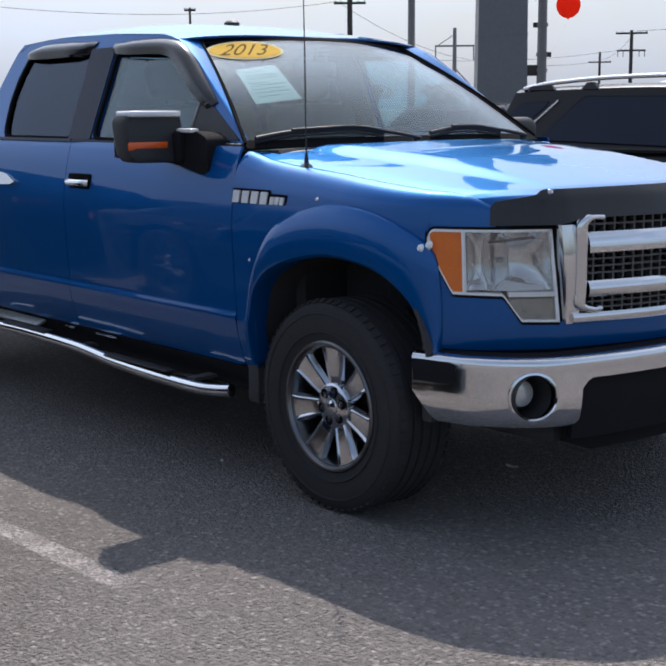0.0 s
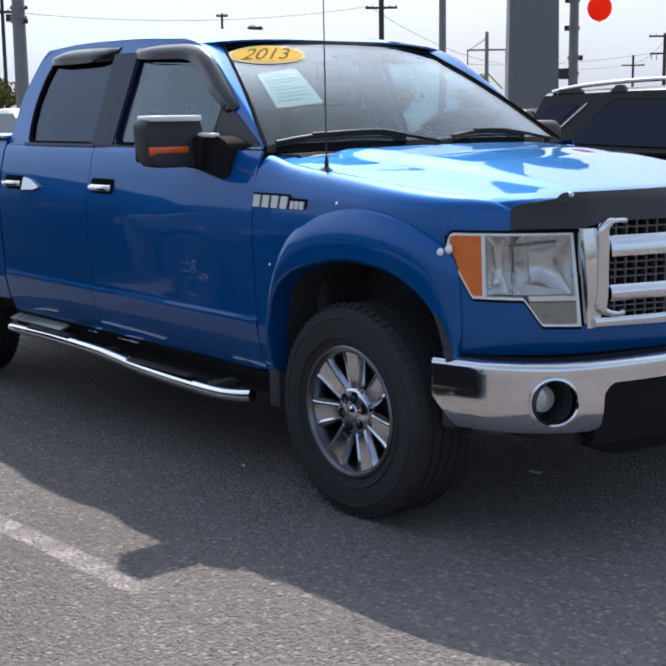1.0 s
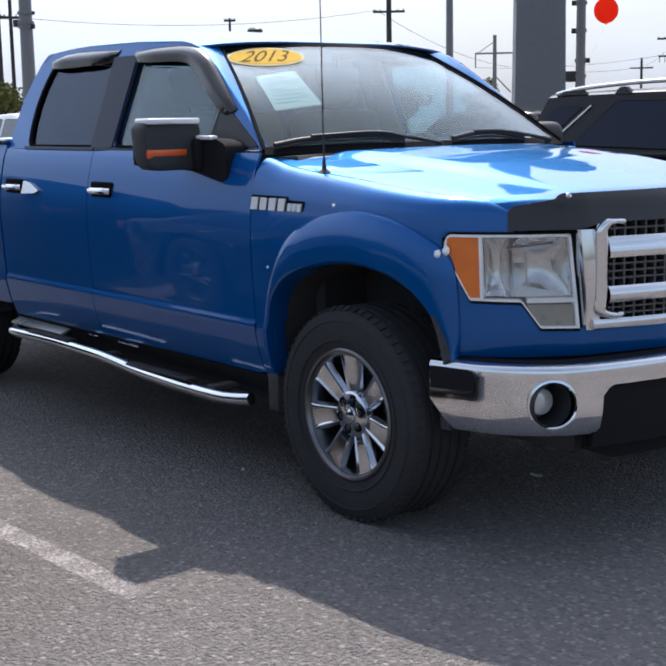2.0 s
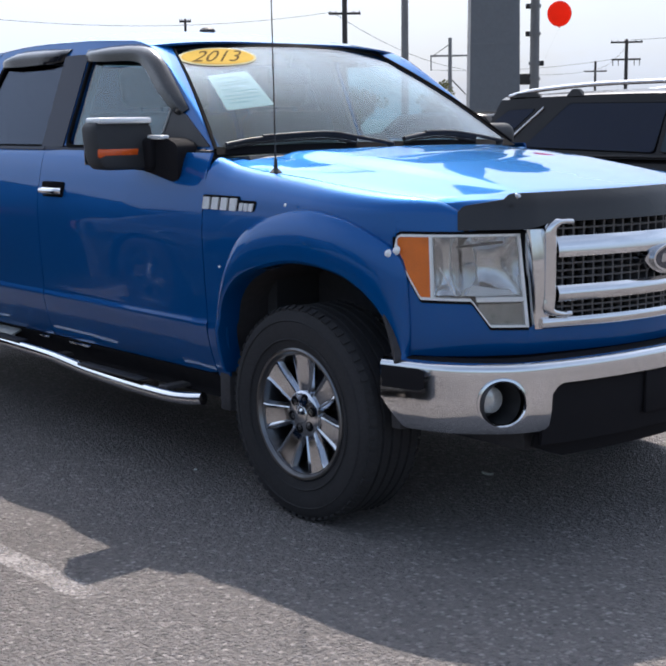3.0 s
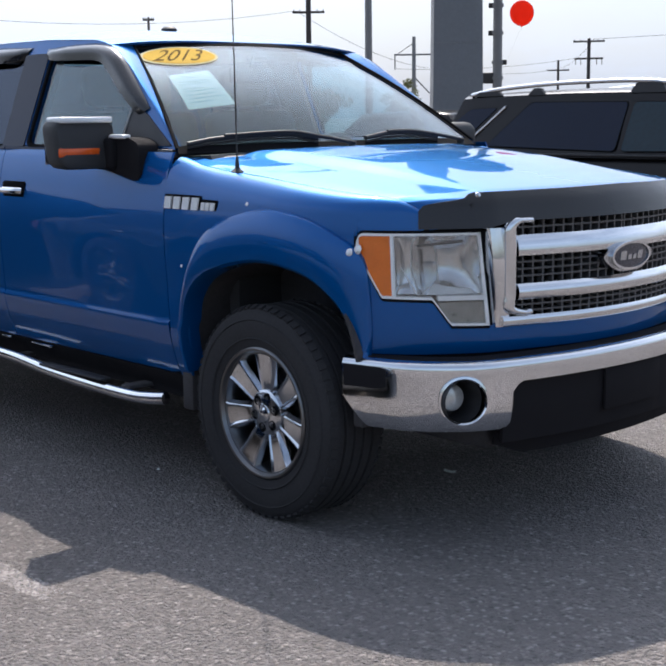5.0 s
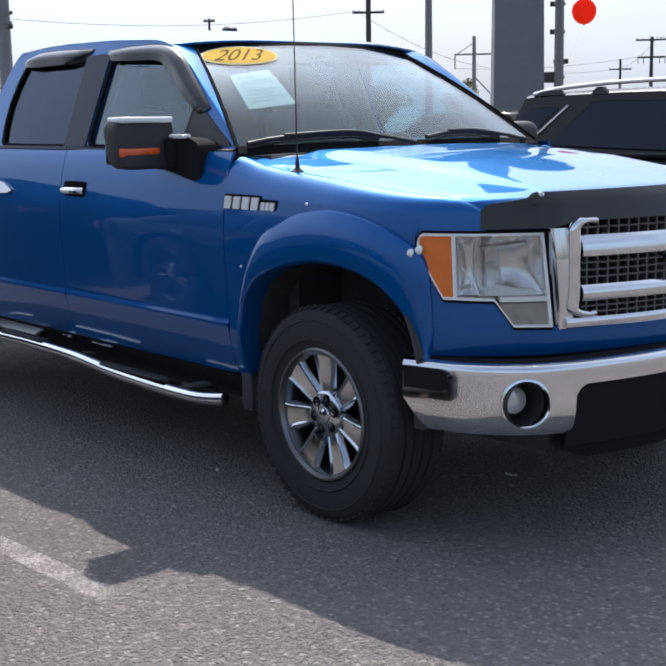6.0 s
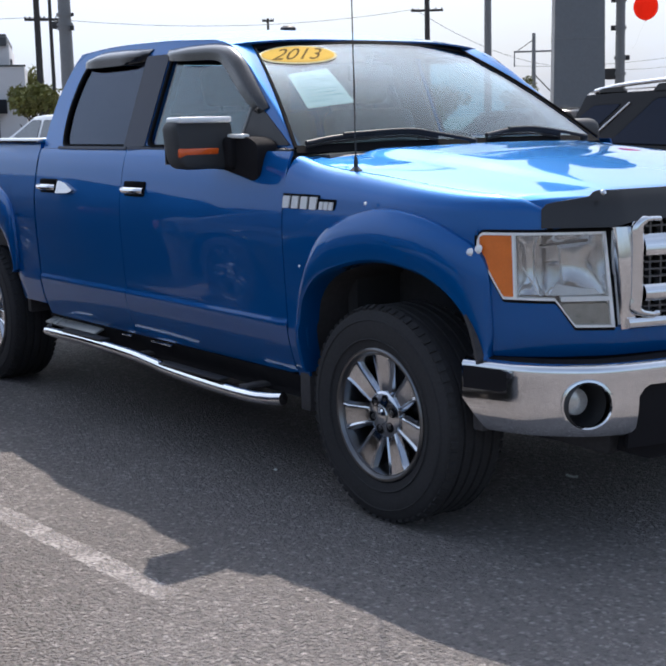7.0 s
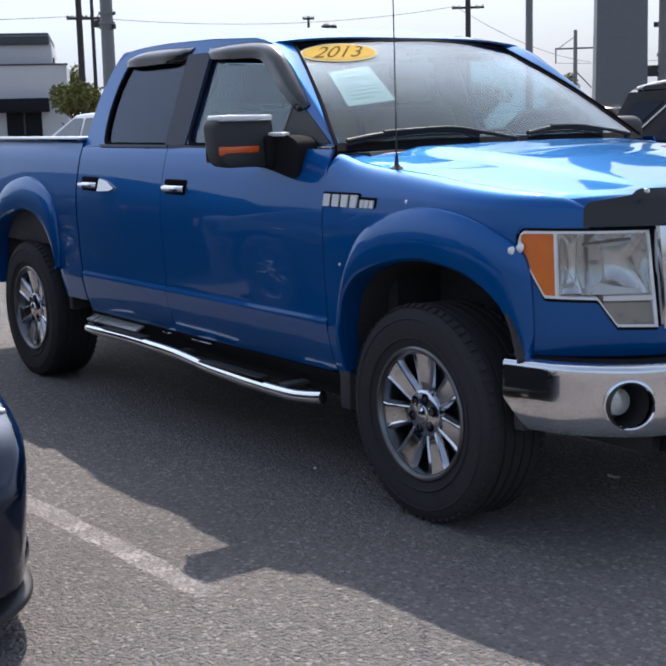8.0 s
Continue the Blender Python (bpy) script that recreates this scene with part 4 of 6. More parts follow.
for sd in (-1, 1):
    lamp = lambda cols, rows, off, thick, geo=None: skin(BODY, cols, NOSE, rows, off=off, thick=thick, side=sd, geo=geo, warp=slant)
    head = part("headlamp", lamp(lamp_cols(HEAD_A0, HEAD_A1, 44), 6, -0.115, 0.012), PLASTIC, truck, "clear headlamp with amber marker")
    # bright rim, as strips round the panes
    rim = Geo()
    t = 0.009
    lamp([(s, HEAD_TOP(s) - t, HEAD_TOP(s)) for s in np.linspace(HEAD_A0, HEAD_A1, 40)], 2, 0.004, 0.035, rim)
    lamp([(s, HEAD_LOW(s), HEAD_LOW(s) + t) for s in np.linspace(HEAD_A0, HEAD_A1, 60)], 2, 0.004, 0.035, rim)
    lamp(lamp_cols(HEAD_A0, HEAD_A0 + 0.010, 3), 6, 0.004, 0.035, rim)
    lamp(lamp_cols(HEAD_A1 - 0.012, HEAD_A1, 3), 6, 0.004, 0.035, rim)
    lamp(lamp_cols(S_AM, S_AM + 0.014, 3), 6, 0.003, 0.035, rim)
    lamp([(s, 0.876 - 0.006 * (s - S_TURN), 0.892 - 0.006 * (s - S_TURN)) for s in np.linspace(S_TURN, HEAD_A1, 12)], 2, 0.003, 0.035, rim)
    gasket = Geo()
    lamp([(s, HEAD_TOP(s) - 0.001, HEAD_TOP(s) + 0.009) for s in np.linspace(HEAD_A0 - 0.007, HEAD_A1, 40)], 1, 0.002, 0.03, gasket)
    lamp([(s, HEAD_LOW(s) - 0.010, HEAD_LOW(s) + 0.001) for s in np.linspace(HEAD_A0 - 0.006, HEAD_A1, 60)], 1, 0.002, 0.03, gasket)
    lamp([(s, 0.779, 1.112) for s in np.linspace(HEAD_A1, HEAD_A1 + 0.030, 4)], 6, -0.010, 0.03, gasket)
    lamp([(s, 1.035, 1.095) for s in (HEAD_A0 - 0.008, HEAD_A0 - 0.003, HEAD_A0 + 0.001)], 3, 0.002, 0.03, gasket)
    part("lamp_gasket", gasket, GAP, head, "dark gap round lamp")
    part("lamp_rim", rim, LAMPRIM, head, "bright lamp rim")
    part("marker_lens", lamp(lamp_cols(HEAD_A0 + 0.009, S_AM + 0.001, 12, 0.008), 5, -0.002, 0.02), AMBER, head, "amber side marker")
    part("turn_lamp", lamp(lamp_cols(S_TURN + 0.006, HEAD_A1 - 0.011, 14, 0.010, 0.877), 5, -0.012, 0.02), GREYLENS, head, "grey turn lamp")
    # a small and a large bright bowl, ribbed between, over a bright ledge
    sa, sb_ = S_AM + 0.014, HEAD_A1 - 0.012
    sm = sa + 0.30 * (sb_ - sa)
    for s0, s1, deep, flat in ((sa, sm, 0.045, 0.7), (sm, sb_, 0.085, 0.75)):
        mid, hw = (s0 + s1) / 2, (s1 - s0) / 2
        bowl = lambda q, z, mid=mid, hw=hw, deep=deep, flat=flat: -0.012 - deep * max(0.0, 1 - abs((q - mid) / hw) ** 2) ** flat * max(0.0, 1 - abs((z - 0.995) / 0.115) ** 2) ** flat
        part("lamp_reflector", lamp([(q, 0.896, 1.094) for q in np.linspace(s0, s1, 24)], 20, bowl, 0.003), REFLECTOR, head)
    ribs = Geo()
    for k in range(3):
        q = sm - 0.014 + 0.013 * k
        lamp([(q, 0.93 + 0.02 * k, 1.050), (q + 0.0025, 0.93 + 0.02 * k, 1.050)], 4, -0.014 - 0.004 * k, 0.014, ribs)
    part("lamp_rib", ribs, SATIN, head, "grey ribs between the bowls")
    trim = Geo()
    lamp([(q, 1.058 + 0.085 * (q - sm), 1.066 + 0.085 * (q - sm)) for q in np.linspace(sm - 0.01, sb_ - 0.05, 14)], 1, -0.016, 0.02, trim)
    part("lamp_eyebrow", trim, PLASTIC, head, "dark strip over the bowl")
    ledge = Geo()
    lamp([(q, 0.894, 0.922 + 0.010 * math.sin(18 * (q - sa))) for q in np.linspace(sm - 0.02, sb_, 24)], 3, lambda q, z: -0.022 - 1.1 * (z - 0.894), 0.012, ledge)
    part("lamp_ledge", ledge, LAMPRIM, head, "bright ledge under the bowls")
    fin = Geo()
    lamp([(sa + 0.020 + 0.050 * k / 5, 0.985 - 0.085 * k / 5, 0.992 - 0.085 * k / 5) for k in range(6)], 1, -0.014, 0.01, fin)
    part("lamp_fin", fin, LAMPRIM, head)
    x, y, nx, ny = BODY.at(slant(sm + 0.26 * (sb_ - sm), 0.995))
    m = Matrix.Translation((x - 0.060 * nx, sd * (y - 0.060 * ny), 0.995)) @ Matrix.Rotation(math.atan2(sd * ny, nx), 4, "Z") @ Matrix.Rotation(radians(90), 4, "Y")
    part("bulb", Geo().lathe([(0.008, -0.03), (0.008, 0.0), (0.006, 0.006), (0.0, 0.008)], 16, m), SATIN, head)
    part("lamp_glass", lamp(lamp_cols(S_AM + 0.008, HEAD_A1 - 0.004, 30, 0.006), 6, 0.004, 0.004), LAMPGLASS, head, "clear polycarbonate lens")

# grille
GR_A = BODY.arc(0.802, 0.578)
grille = part("grille", skin(BODY, [(s, 0.795, 1.160) for s in np.linspace(GR_A, MID, 26)], NOSE, 4, off=-0.048, thick=0.01).join(
    skin(BODY, [(s, 0.795, 1.160) for s in np.linspace(GR_A, MID, 26)], NOSE, 4, off=-0.048, thick=0.01, side=1)), GAP, truck, "chrome grille with black mesh")


def two(cols, rows, off, thick, width=NOSE):
    return skin(BODY, cols, width, rows, off=off, thick=thick).join(skin(BODY, cols, width, rows, off=off, thick=thick, side=1))


barrel = lambda lo, hi, k, back=0.0: (lambda z: -k * ((2 * z - lo - hi) / (hi - lo)) ** 2 - back * (z - lo))
S_IN = BODY.arc(0.836, 0.480)
# outer upright and frame
for sd in (-1, 1):
    s0, s1 = BODY.arc(0.797, 0.594), BODY.arc(0.822, 0.528)
    part("grille_upright", skin(BODY, [(s, 0.776, 1.118) for s in np.linspace(s0, s1, 10)], barrel(0.776, 1.118, 0.014), 14, off=lambda s, z: 0.016 - 12 * max(0.0, s0 + 0.016 - s) ** 1.5, thick=0.05, side=sd, warp=lambda s, z: s - 0.032 * (z - 0.776) / 0.342 * (s1 - s) / (s1 - s0)), CHROME, grille, "chrome upright beside headlamp")

RING = [(BODY.arc(0.846, 0.440), 1.141), (BODY.arc(0.838, 0.470), 1.142), (BODY.arc(0.826, 0.508), 1.138), (BODY.arc(0.819, 0.532), 1.115), (BODY.arc(0.818, 0.535), 1.05), (BODY.arc(0.818, 0.535), 0.90), (BODY.arc(0.821, 0.525), 0.842), (BODY.arc(0.831, 0.495), 0.824), (BODY.arc(0.846, 0.440), 0.826)]
for sd in (-1, 1):
    rows = []
    line = smooth_line(RING, 8)
    for k, (s, z) in enumerate(line):
        x, y, nx, ny = BODY.at(s)
        d = np.array(line[min(k + 1, len(line) - 1)]) - np.array(line[max(k - 1, 0)])
        d = d / np.linalg.norm(d)
        w = 0.010 + 0.016 * abs(d[1])
        row = []
        for a in np.linspace(0, 2 * math.pi, 13)[:-1]:
            u, out = w * math.cos(a), 0.008 + 0.022 * math.sin(a)
            px, py, qx, qy = BODY.at(s - u * d[1])
            row.append((px + qx * out, sd * (py + qy * out), z + u * d[0]))
        rows.append(row)
    g = Geo().grid(rows, True)
    g.f += [tuple(range(11, -1, -1)), tuple((len(rows) - 1) * 12 + k for k in range(12))]
    part("grille_frame", g, CHROME, grille, "chrome inner frame", angle=60)
part("grille_frame_bottom", two([(s, 0.778, 0.812) for s in np.linspace(BODY.arc(0.810, 0.556), MID, 30)], 4, 0.022, 0.06, barrel(0.778, 0.812, 0.007)), CHROME, grille)
part("grille_bar", two([(s, 1.020, 1.090) for s in np.linspace(S_IN - 0.02, MID, 30)], 8, 0.026, 0.05, barrel(1.020, 1.090, 0.008, 0.30)), CHROME, grille, "broad chrome bar")
part("grille_bar", two([(s, 0.868, 0.922) for s in np.linspace(S_IN - 0.02, MID, 30)], 8, 0.028, 0.05, barrel(0.868, 0.922, 0.012, 0.14)), CHROME, grille, "broad chrome bar")
for lo, hi, nz in ((1.090, 1.168, 2), (0.922, 1.020, 3), (0.804, 0.868, 2)):
    mesh = Geo()
    for s in np.arange(S_IN + 0.012, MID, 0.043):
        for sd in (-1, 1):
            skin(BODY, [(s - 0.0035, lo - 0.005, hi + 0.005), (s + 0.0035, lo - 0.005, hi + 0.005)], NOSE, 1, off=-0.006, thick=0.034, side=sd, geo=mesh)
    for k in range(1, nz + 1):
        z = lo + (hi - lo) * k / (nz + 1)
        mesh.join(two([(s, z - 0.0028, z + 0.0028) for s in np.linspace(S_IN - 0.01, MID, 24)], 1, -0.004, 0.034))
    part("grille_mesh", mesh, MESHGREY, grille, "black egg-crate mesh")
# badge in the middle: a plain dark oval in a chrome shield
oval = lambda a, b, n=40: [(a * math.cos(2 * math.pi * k / n), b * math.sin(2 * math.pi * k / n)) for k in range(n)]
front_face = lambda x0, th: (lambda u, v, w: (x0 - th * w - 0.25 * u * u, u, 0.990 + v))
badge = part("badge_shield", Geo().prism(rounded([(-0.160, 0.002), (-0.110, 0.032), (-0.06, 0.050), (0.05, 0.050), (0.10, 0.036), (0.160, 0.002), (0.110, -0.036), (0.06, -0.056), (-0.06, -0.056), (-0.110, -0.036)], 0.03), front_face(0.945, 0.05)), SATIN, grille, "chrome badge mount")
part("badge_ring", Geo().prism(oval(0.116, 0.052), front_face(0.957, 0.02), [oval(0.107, 0.044)]), CHROME, badge)
part("badge_oval", Geo().prism(oval(0.108, 0.045), front_face(0.952, 0.02)), NAVYENAMEL, badge, "dark oval badge")
for u0, u1, v0, v1 in ((-0.070, -0.034, -0.014, 0.018), (-0.026, -0.004, -0.014, 0.004), (0.004, 0.026, -0.014, 0.004), (0.034, 0.064, -0.014, 0.016)):
    part("badge_bar", Geo().prism(rounded([(u0, v0), (u0 + 0.006, v1), (u1 + 0.006, v1), (u1, v0)], 0.006), front_face(0.954, 0.01)), SATIN, badge, "pale bar on the oval")

# smoked deflector along the bonnet's nose
D0 = BODY.arc(0.655, 0.795)
DT = lambda s: float(np.interp(s, [D0, D0 + 0.02, BODY.arc(0.765, 0.655) - 0.012, BODY.arc(0.765, 0.655), MID], [1.180, 1.200, 1.222, 1.239, 1.247]))
lean = lambda z: -0.35 * (z - 1.118) - 7.0 * max(0.0, z - 1.195) ** 2
cols = [(s, float(np.interp(s, [D0, BODY.arc(0.79, 0.612), BODY.arc(0.82, 0.533)], [1.120, 1.122, 1.142])), DT(s)) for s in np.linspace(D0, MID, 50)]
part("bonnet_deflector", two(cols, 6, lambda q, z: 0.008 + 0.022 * min(1.0, (q - D0) / 0.18), 0.006, lean), SMOKE, truck, "smoked acrylic bonnet deflector")
for sd in (-1, 1):
    part("deflector_clip", Geo().lathe([(0.0, 0.008), (0.008, 0.007), (0.011, 0.0)], 14, Matrix.Translation((0.800, sd * 0.672, 1.234)) @ Matrix.Rotation(radians(65), 4, "Y")), SATIN, truck)

# bumper
BUMP = Plan([(0.40, 0.978), (0.455, 0.962), (0.56, 0.935), (0.67, 0.900), (0.78, 0.822), (0.875, 0.700), (0.935, 0.500), (0.970, 0.300), (0.985, 0.140), (0.990, 0.0), (0.985, -0.140)])
BW = profile([(0.42, -0.045), (0.46, -0.018), (0.52, -0.004), (0.60, 0.0), (0.645, 0.001), (0.668, -0.004), (0.680, -0.022), (0.684, -0.055)])
B_CUT, B_END = BUMP.arc(0.905, 0.612), float(np.interp(0.0, -BUMP.p[:, 1], BUMP.s))
FOG_S, FOG_Z, FOG_R = BUMP.arc(0.822, 0.765), 0.549, 0.079
bumper, sides = Geo(), []
for sd in (-1, 1):
    b = Geo()
    ends = np.linspace(0.045, FOG_S - FOG_R, 30)
    lowest = lambda s: float(np.interp(s, [0.045, 0.125], [0.545, 0.436]))
    skin(BUMP, [(s, lowest(s), FOG_Z) for s in ends], BW, 10, thick=0.02, side=sd, geo=b)
    skin(BUMP, [(s, FOG_Z, 0.640) for s in ends], BW, 10, thick=0.02, side=sd, geo=b)
    arcs = [FOG_S - FOG_R * math.cos(math.pi * k / 24) for k in range(25)]
    half = lambda s: math.sqrt(max(0.0, FOG_R ** 2 - (s - FOG_S) ** 2))
    skin(BUMP, [(s, 0.436, FOG_Z - half(s)) for s in arcs], BW, 10, thick=0.02, side=sd, geo=b)
    skin(BUMP, [(s, FOG_Z + half(s), 0.640) for s in arcs], BW, 10, thick=0.02, side=sd, geo=b)
    skin(BUMP, [(s, 0.436 + (0.02 if s > B_CUT - 0.004 else 0), FOG_Z) for s in np.linspace(FOG_S + FOG_R, B_CUT, 10)], BW, 10, thick=0.02, side=sd, geo=b)
    skin(BUMP, [(s, FOG_Z, 0.640) for s in np.linspace(FOG_S + FOG_R, B_CUT, 10)], BW, 10, thick=0.02, side=sd, geo=b)
    skin(BUMP, [(s, 0.604 if s > B_CUT + 0.03 else 0.604 - (B_CUT + 0.03 - s) * 1.2, 0.640) for s in np.linspace(B_CUT, B_END, 30)], BW, 4, thick=0.02, side=sd, geo=bumper)
    sides.append(b)
front_bumper = part("front_bumper", bumper, CHROME, truck, "chrome front bumper", angle=40)
for b in sides:
    part("bumper_wing", b, CHROME, front_bumper, angle=40)
for sd in (-1, 1):
    part("bumper_roll", skin(BUMP, [(s, 0.640, 0.684) for s in np.linspace(0.045, B_END, 60)], BW, 14, thick=0.02, side=sd), CHROME, front_bumper, angle=40)
    x, y, nx, ny = BUMP.at(FOG_S)
    m = Matrix.Translation((x, sd * y, FOG_Z)) @ Matrix.Rotation(math.atan2(sd * ny, nx), 4, "Z") @ Matrix.Rotation(radians(90), 4, "Y")
    fog = part("fog_lamp_bezel", Geo().lathe([(0.088, -0.002), (0.086, 0.007), (0.079, 0.009), (0.074, 0.004), (0.073, -0.012)], 40, m), CHROME, front_bumper)
    m2 = Matrix.Translation((x - 0.004, sd * y, FOG_Z)) @ Matrix.Rotation(math.atan2(sd * ny * 0.35, 1.0), 4, "Z") @ Matrix.Rotation(radians(90), 4, "Y")
    part("fog_lamp_well", Geo().lathe([(0.074, 0.004), (0.072, -0.04), (0.066, -0.10), (0.0, -0.105)], 36, m2), PLASTIC, fog, "black lamp recess")
    part("fog_lamp", Geo().lathe([(0.048, -0.10), (0.048, -0.066), (0.043, -0.056), (0.026, -0.049), (0.0, -0.046)], 32, m2), BULB, fog, "round clear fog lamp")
    part("corner_pad", skin(BUMP, [(s, max(0.580, float(np.interp(s, [0.045, 0.125], [0.560, 0.440]))) + 0.5 * max(0, s - 0.20), 0.656 - 0.5 * max(0, s - 0.20)) for s in np.linspace(0.050, 0.220, 16)], BW, 6, off=0.0008, thick=0.012, side=sd), MATTE, front_bumper, "black pad on bumper corner")
lower = lambda z: -0.022 - 0.12 * max(0.0, 0.50 - z)
g = skin(BUMP, [(s, 0.385, 0.612) for s in np.linspace(B_CUT - 0.02, B_END, 24)], lower, 8, thick=0.02)
g.join(skin(BUMP, [(s, 0.385, 0.612) for s in np.linspace(B_CUT - 0.02, B_END, 24)], lower, 8, thick=0.02, side=1))
dam = lambda z: -0.060 - 0.25 * max(0.0, 0.42 - z)
dam_cols = [(s, 0.325 + 0.05 * max(0.0, (B_CUT + 0.10 - s) / 0.14), 0.420) for s in np.linspace(B_CUT - 0.03, B_END, 30)]
part("air_dam", skin(BUMP, dam_cols, dam, 6, thick=0.015).join(skin(BUMP, dam_cols, dam, 6, thick=0.015, side=1)), MATTE, truck, "black plastic air dam under bumper")
valance = part("lower_valance", g, MATTE, truck, "black plastic lower valance")
part("plate_holder", Geo().box(0.962, 0.976, -0.17, 0.17, 0.445, 0.600, 0.006), MATTE, valance, "blank black plate holder")
g = skin(BODY, [(s, 0.600, 0.690) for s in np.linspace(A(0.46), MID, 30)], NOSE, 3, off=-0.022, thick=0.02)
g.join(g.mirror())
part("bumper_gap_filler", g, GAP, truck)
# black strip added over the chrome's top to hide the reflected blue paint
strip = [(s, 0.678, 0.685) for s in np.linspace(0.05, B_END, 50)]
part("bumper_reflection_cover", skin(BUMP, strip, NOSE, 1, off=-0.034, thick=0.06).join(skin(BUMP, strip, NOSE, 1, off=-0.034, thick=0.06, side=1)), MATTE, front_bumper, "added black strip hiding the reflection behind the bumper's edge")

# ---- truck side fittings ----
step = Geo().tube(smooth_line([(-2.86, -0.90, 0.405), (-2.80, -0.985, 0.400), (-2.72, -1.018, 0.398), (-2.29, -1.022, 0.404), (-1.83, -1.022, 0.397), (-1.625, -1.022, 0.385), (-1.43, -1.022, 0.370), (-1.065, -1.022, 0.359), (-0.80, -1.018, 0.357), (-0.68, -1.005, 0.363), (-0.600, -0.985, 0.371)], 5), 0.027, 14)
stepbars = both("step_bar", step, CHROME, truck, "chrome tubular step bar")
for gm, sb in ((lambda q: q, stepbars[0]), (lambda q: q.mirror(), stepbars[1])):
    for x0, x1, z in ((-2.55, -2.10, 0.432), (-1.52, -1.00, 0.398)):
        part("step_pad", gm(Geo().box(x0, x1, -1.045, -0.985, z - 0.006, z + 0.004, 0.004)), PLASTIC, sb, "ribbed black step pad")
    plate = Geo()
    for x0, x1 in ((-2.86, -2.79), (-2.775, -2.735), (-2.725, -2.28)):
        plate.box(x0, x1, -0.985, -0.905, 0.438, 0.452, 0.004, Matrix.Translation((0, -0.945, 0.445)) @ Matrix.Rotation(radians(22), 4, "X") @ Matrix.Translation((0, 0.945, -0.445)))
    part("step_plate", gm(plate), GREYLENS, sb, "worn bright step plate")
    # small bright bars added to give the glints near the step brackets
    for x0, x1 in ((-2.03, -1.95), (-1.74, -1.56)):
        part("step_glint_bar", gm(Geo().box(x0, x1, -0.955, -0.925, 0.456, 0.466, 0.004)), SATIN, sb)
    for x in (-2.62, -1.86, -0.86):
        part("step_bracket", gm(Geo().box(x - 0.03, x + 0.03, -1.01, -0.55, 0.375, 0.392, 0.003)), DARK, sb)
# mud flap and lower cladding behind the front wheel
both("front_mud_guard", Geo().box(-0.545, -0.475, -0.94, -0.62, 0.33, 0.50, 0.01), DARK, truck)

# fender badge: plain chrome bars where the model lettering stands
yb = -(1.0 + SIDE(1.17)) - 0.002
lying = lambda out, thick: (lambda u, v, w: (u + 0.25 * (v - 1.172), yb - out + thick * w, v))
outline = Geo().prism(rounded([(-0.556, 1.140), (-0.556, 1.206), (-0.322, 1.206), (-0.316, 1.192), (-0.212, 1.192), (-0.212, 1.140)], 0.008), lying(0.001, 0.006))
wb = both("wing_badge", outline, GAP, truck, "chrome model badge drawn as plain bars on a dark outline")
strokes = [(-0.546 + 0.059 * k, -0.546 + 0.059 * k + 0.042, 1.150, 1.198) for k in range(4)] + [(-0.306 + 0.030 * k, -0.306 + 0.030 * k + 0.022, 1.152, 1.182) for k in range(3)]
for x0, x1, z0, z1 in strokes:
    bar = Geo().prism(rounded([(x0, z0), (x0, z1), (x1, z1), (x1, z0)], 0.004), lying(0.007, 0.008))
    part("badge_bar", bar, LAMPRIM, wb[0])
    part("badge_bar", bar.mirror(), LAMPRIM, wb[1])

# bright clips at the lamp's outer corner and rivets on the flare
for x, y, z, r in ((0.462, 0.944, 1.040, 0.016), (0.486, 0.926, 1.050, 0.017), (0.0, 1.018, 1.188, 0.007), (-0.425, 1.012, 0.930, 0.006)):
    both("trim_rivet", Geo().lathe([(0.0, r * 0.7), (r * 0.6, r * 0.55), (r, 0.0)], 12, Matrix.Translation((x, -y, z)) @ Matrix.Rotation(radians(75), 4, "X")), LAMPRIM, truck)

# mirrors: a big towing shell on a thick arm that grows out of a foot on the door
MXF = -0.950
shell_rows = []
for x, grow in ((-1.085, 0.62), (-1.080, 0.90), (-1.05, 0.985), (-0.99, 1.0), (MXF - 0.012, 0.985), (MXF - 0.003, 0.94), (MXF, 0.80)):
    ring = []
    for a in np.linspace(0, 2 * math.pi, 41)[:-1]:
        c, q = math.cos(a), math.sin(a)
        v = math.copysign(abs(q) ** 0.34, q)
        u = math.copysign(abs(c) ** 0.34, c)
        ring.append((x - 0.012 * v, -1.088 + (0.136 + 0.006 * v) * grow * u, 1.398 + 0.103 * grow * v))
    shell_rows.append(ring)
sh = Geo().grid(shell_rows, True)
sh.f += [tuple(range(39, -1, -1)), tuple(6 * 40 + k for k in range(40))]
arm = Geo().box(-1.050, -0.905, -1.010, -0.925, 1.290, 1.424, 0.022, seg=4)
foot = Geo().prism(rounded([(-1.02, 1.294), (-0.97, 1.424), (-0.82, 1.424), (-0.735, 1.395), (-0.735, 1.268), (-0.775, 1.244), (-0.88, 1.268)], 0.035), lambda u, v, w: (u + 0.012 * w, -0.990 + 0.016 * abs(v - 1.33) / 0.09 + 0.09 * w, v))
cap = Geo().box(-1.060, MXF + 0.004, -1.212, -0.962, 1.484, 1.509, 0.009, seg=3)
mark = Geo().box(MXF - 0.01, MXF + 0.006, -1.222, -1.030, 1.346, 1.384, 0.008)
glassm = Geo().box(-1.092, -1.086, -1.205, -0.975, 1.315, 1.480, 0.002)
armlow = Geo().box(-0.945, -0.835, -0.992, -0.950, 1.418, 1.436, 0.007)
left_sh = Geo().box(-0.975, -0.86, 1.02, 1.235, 1.312, 1.462, 0.055, seg=5)
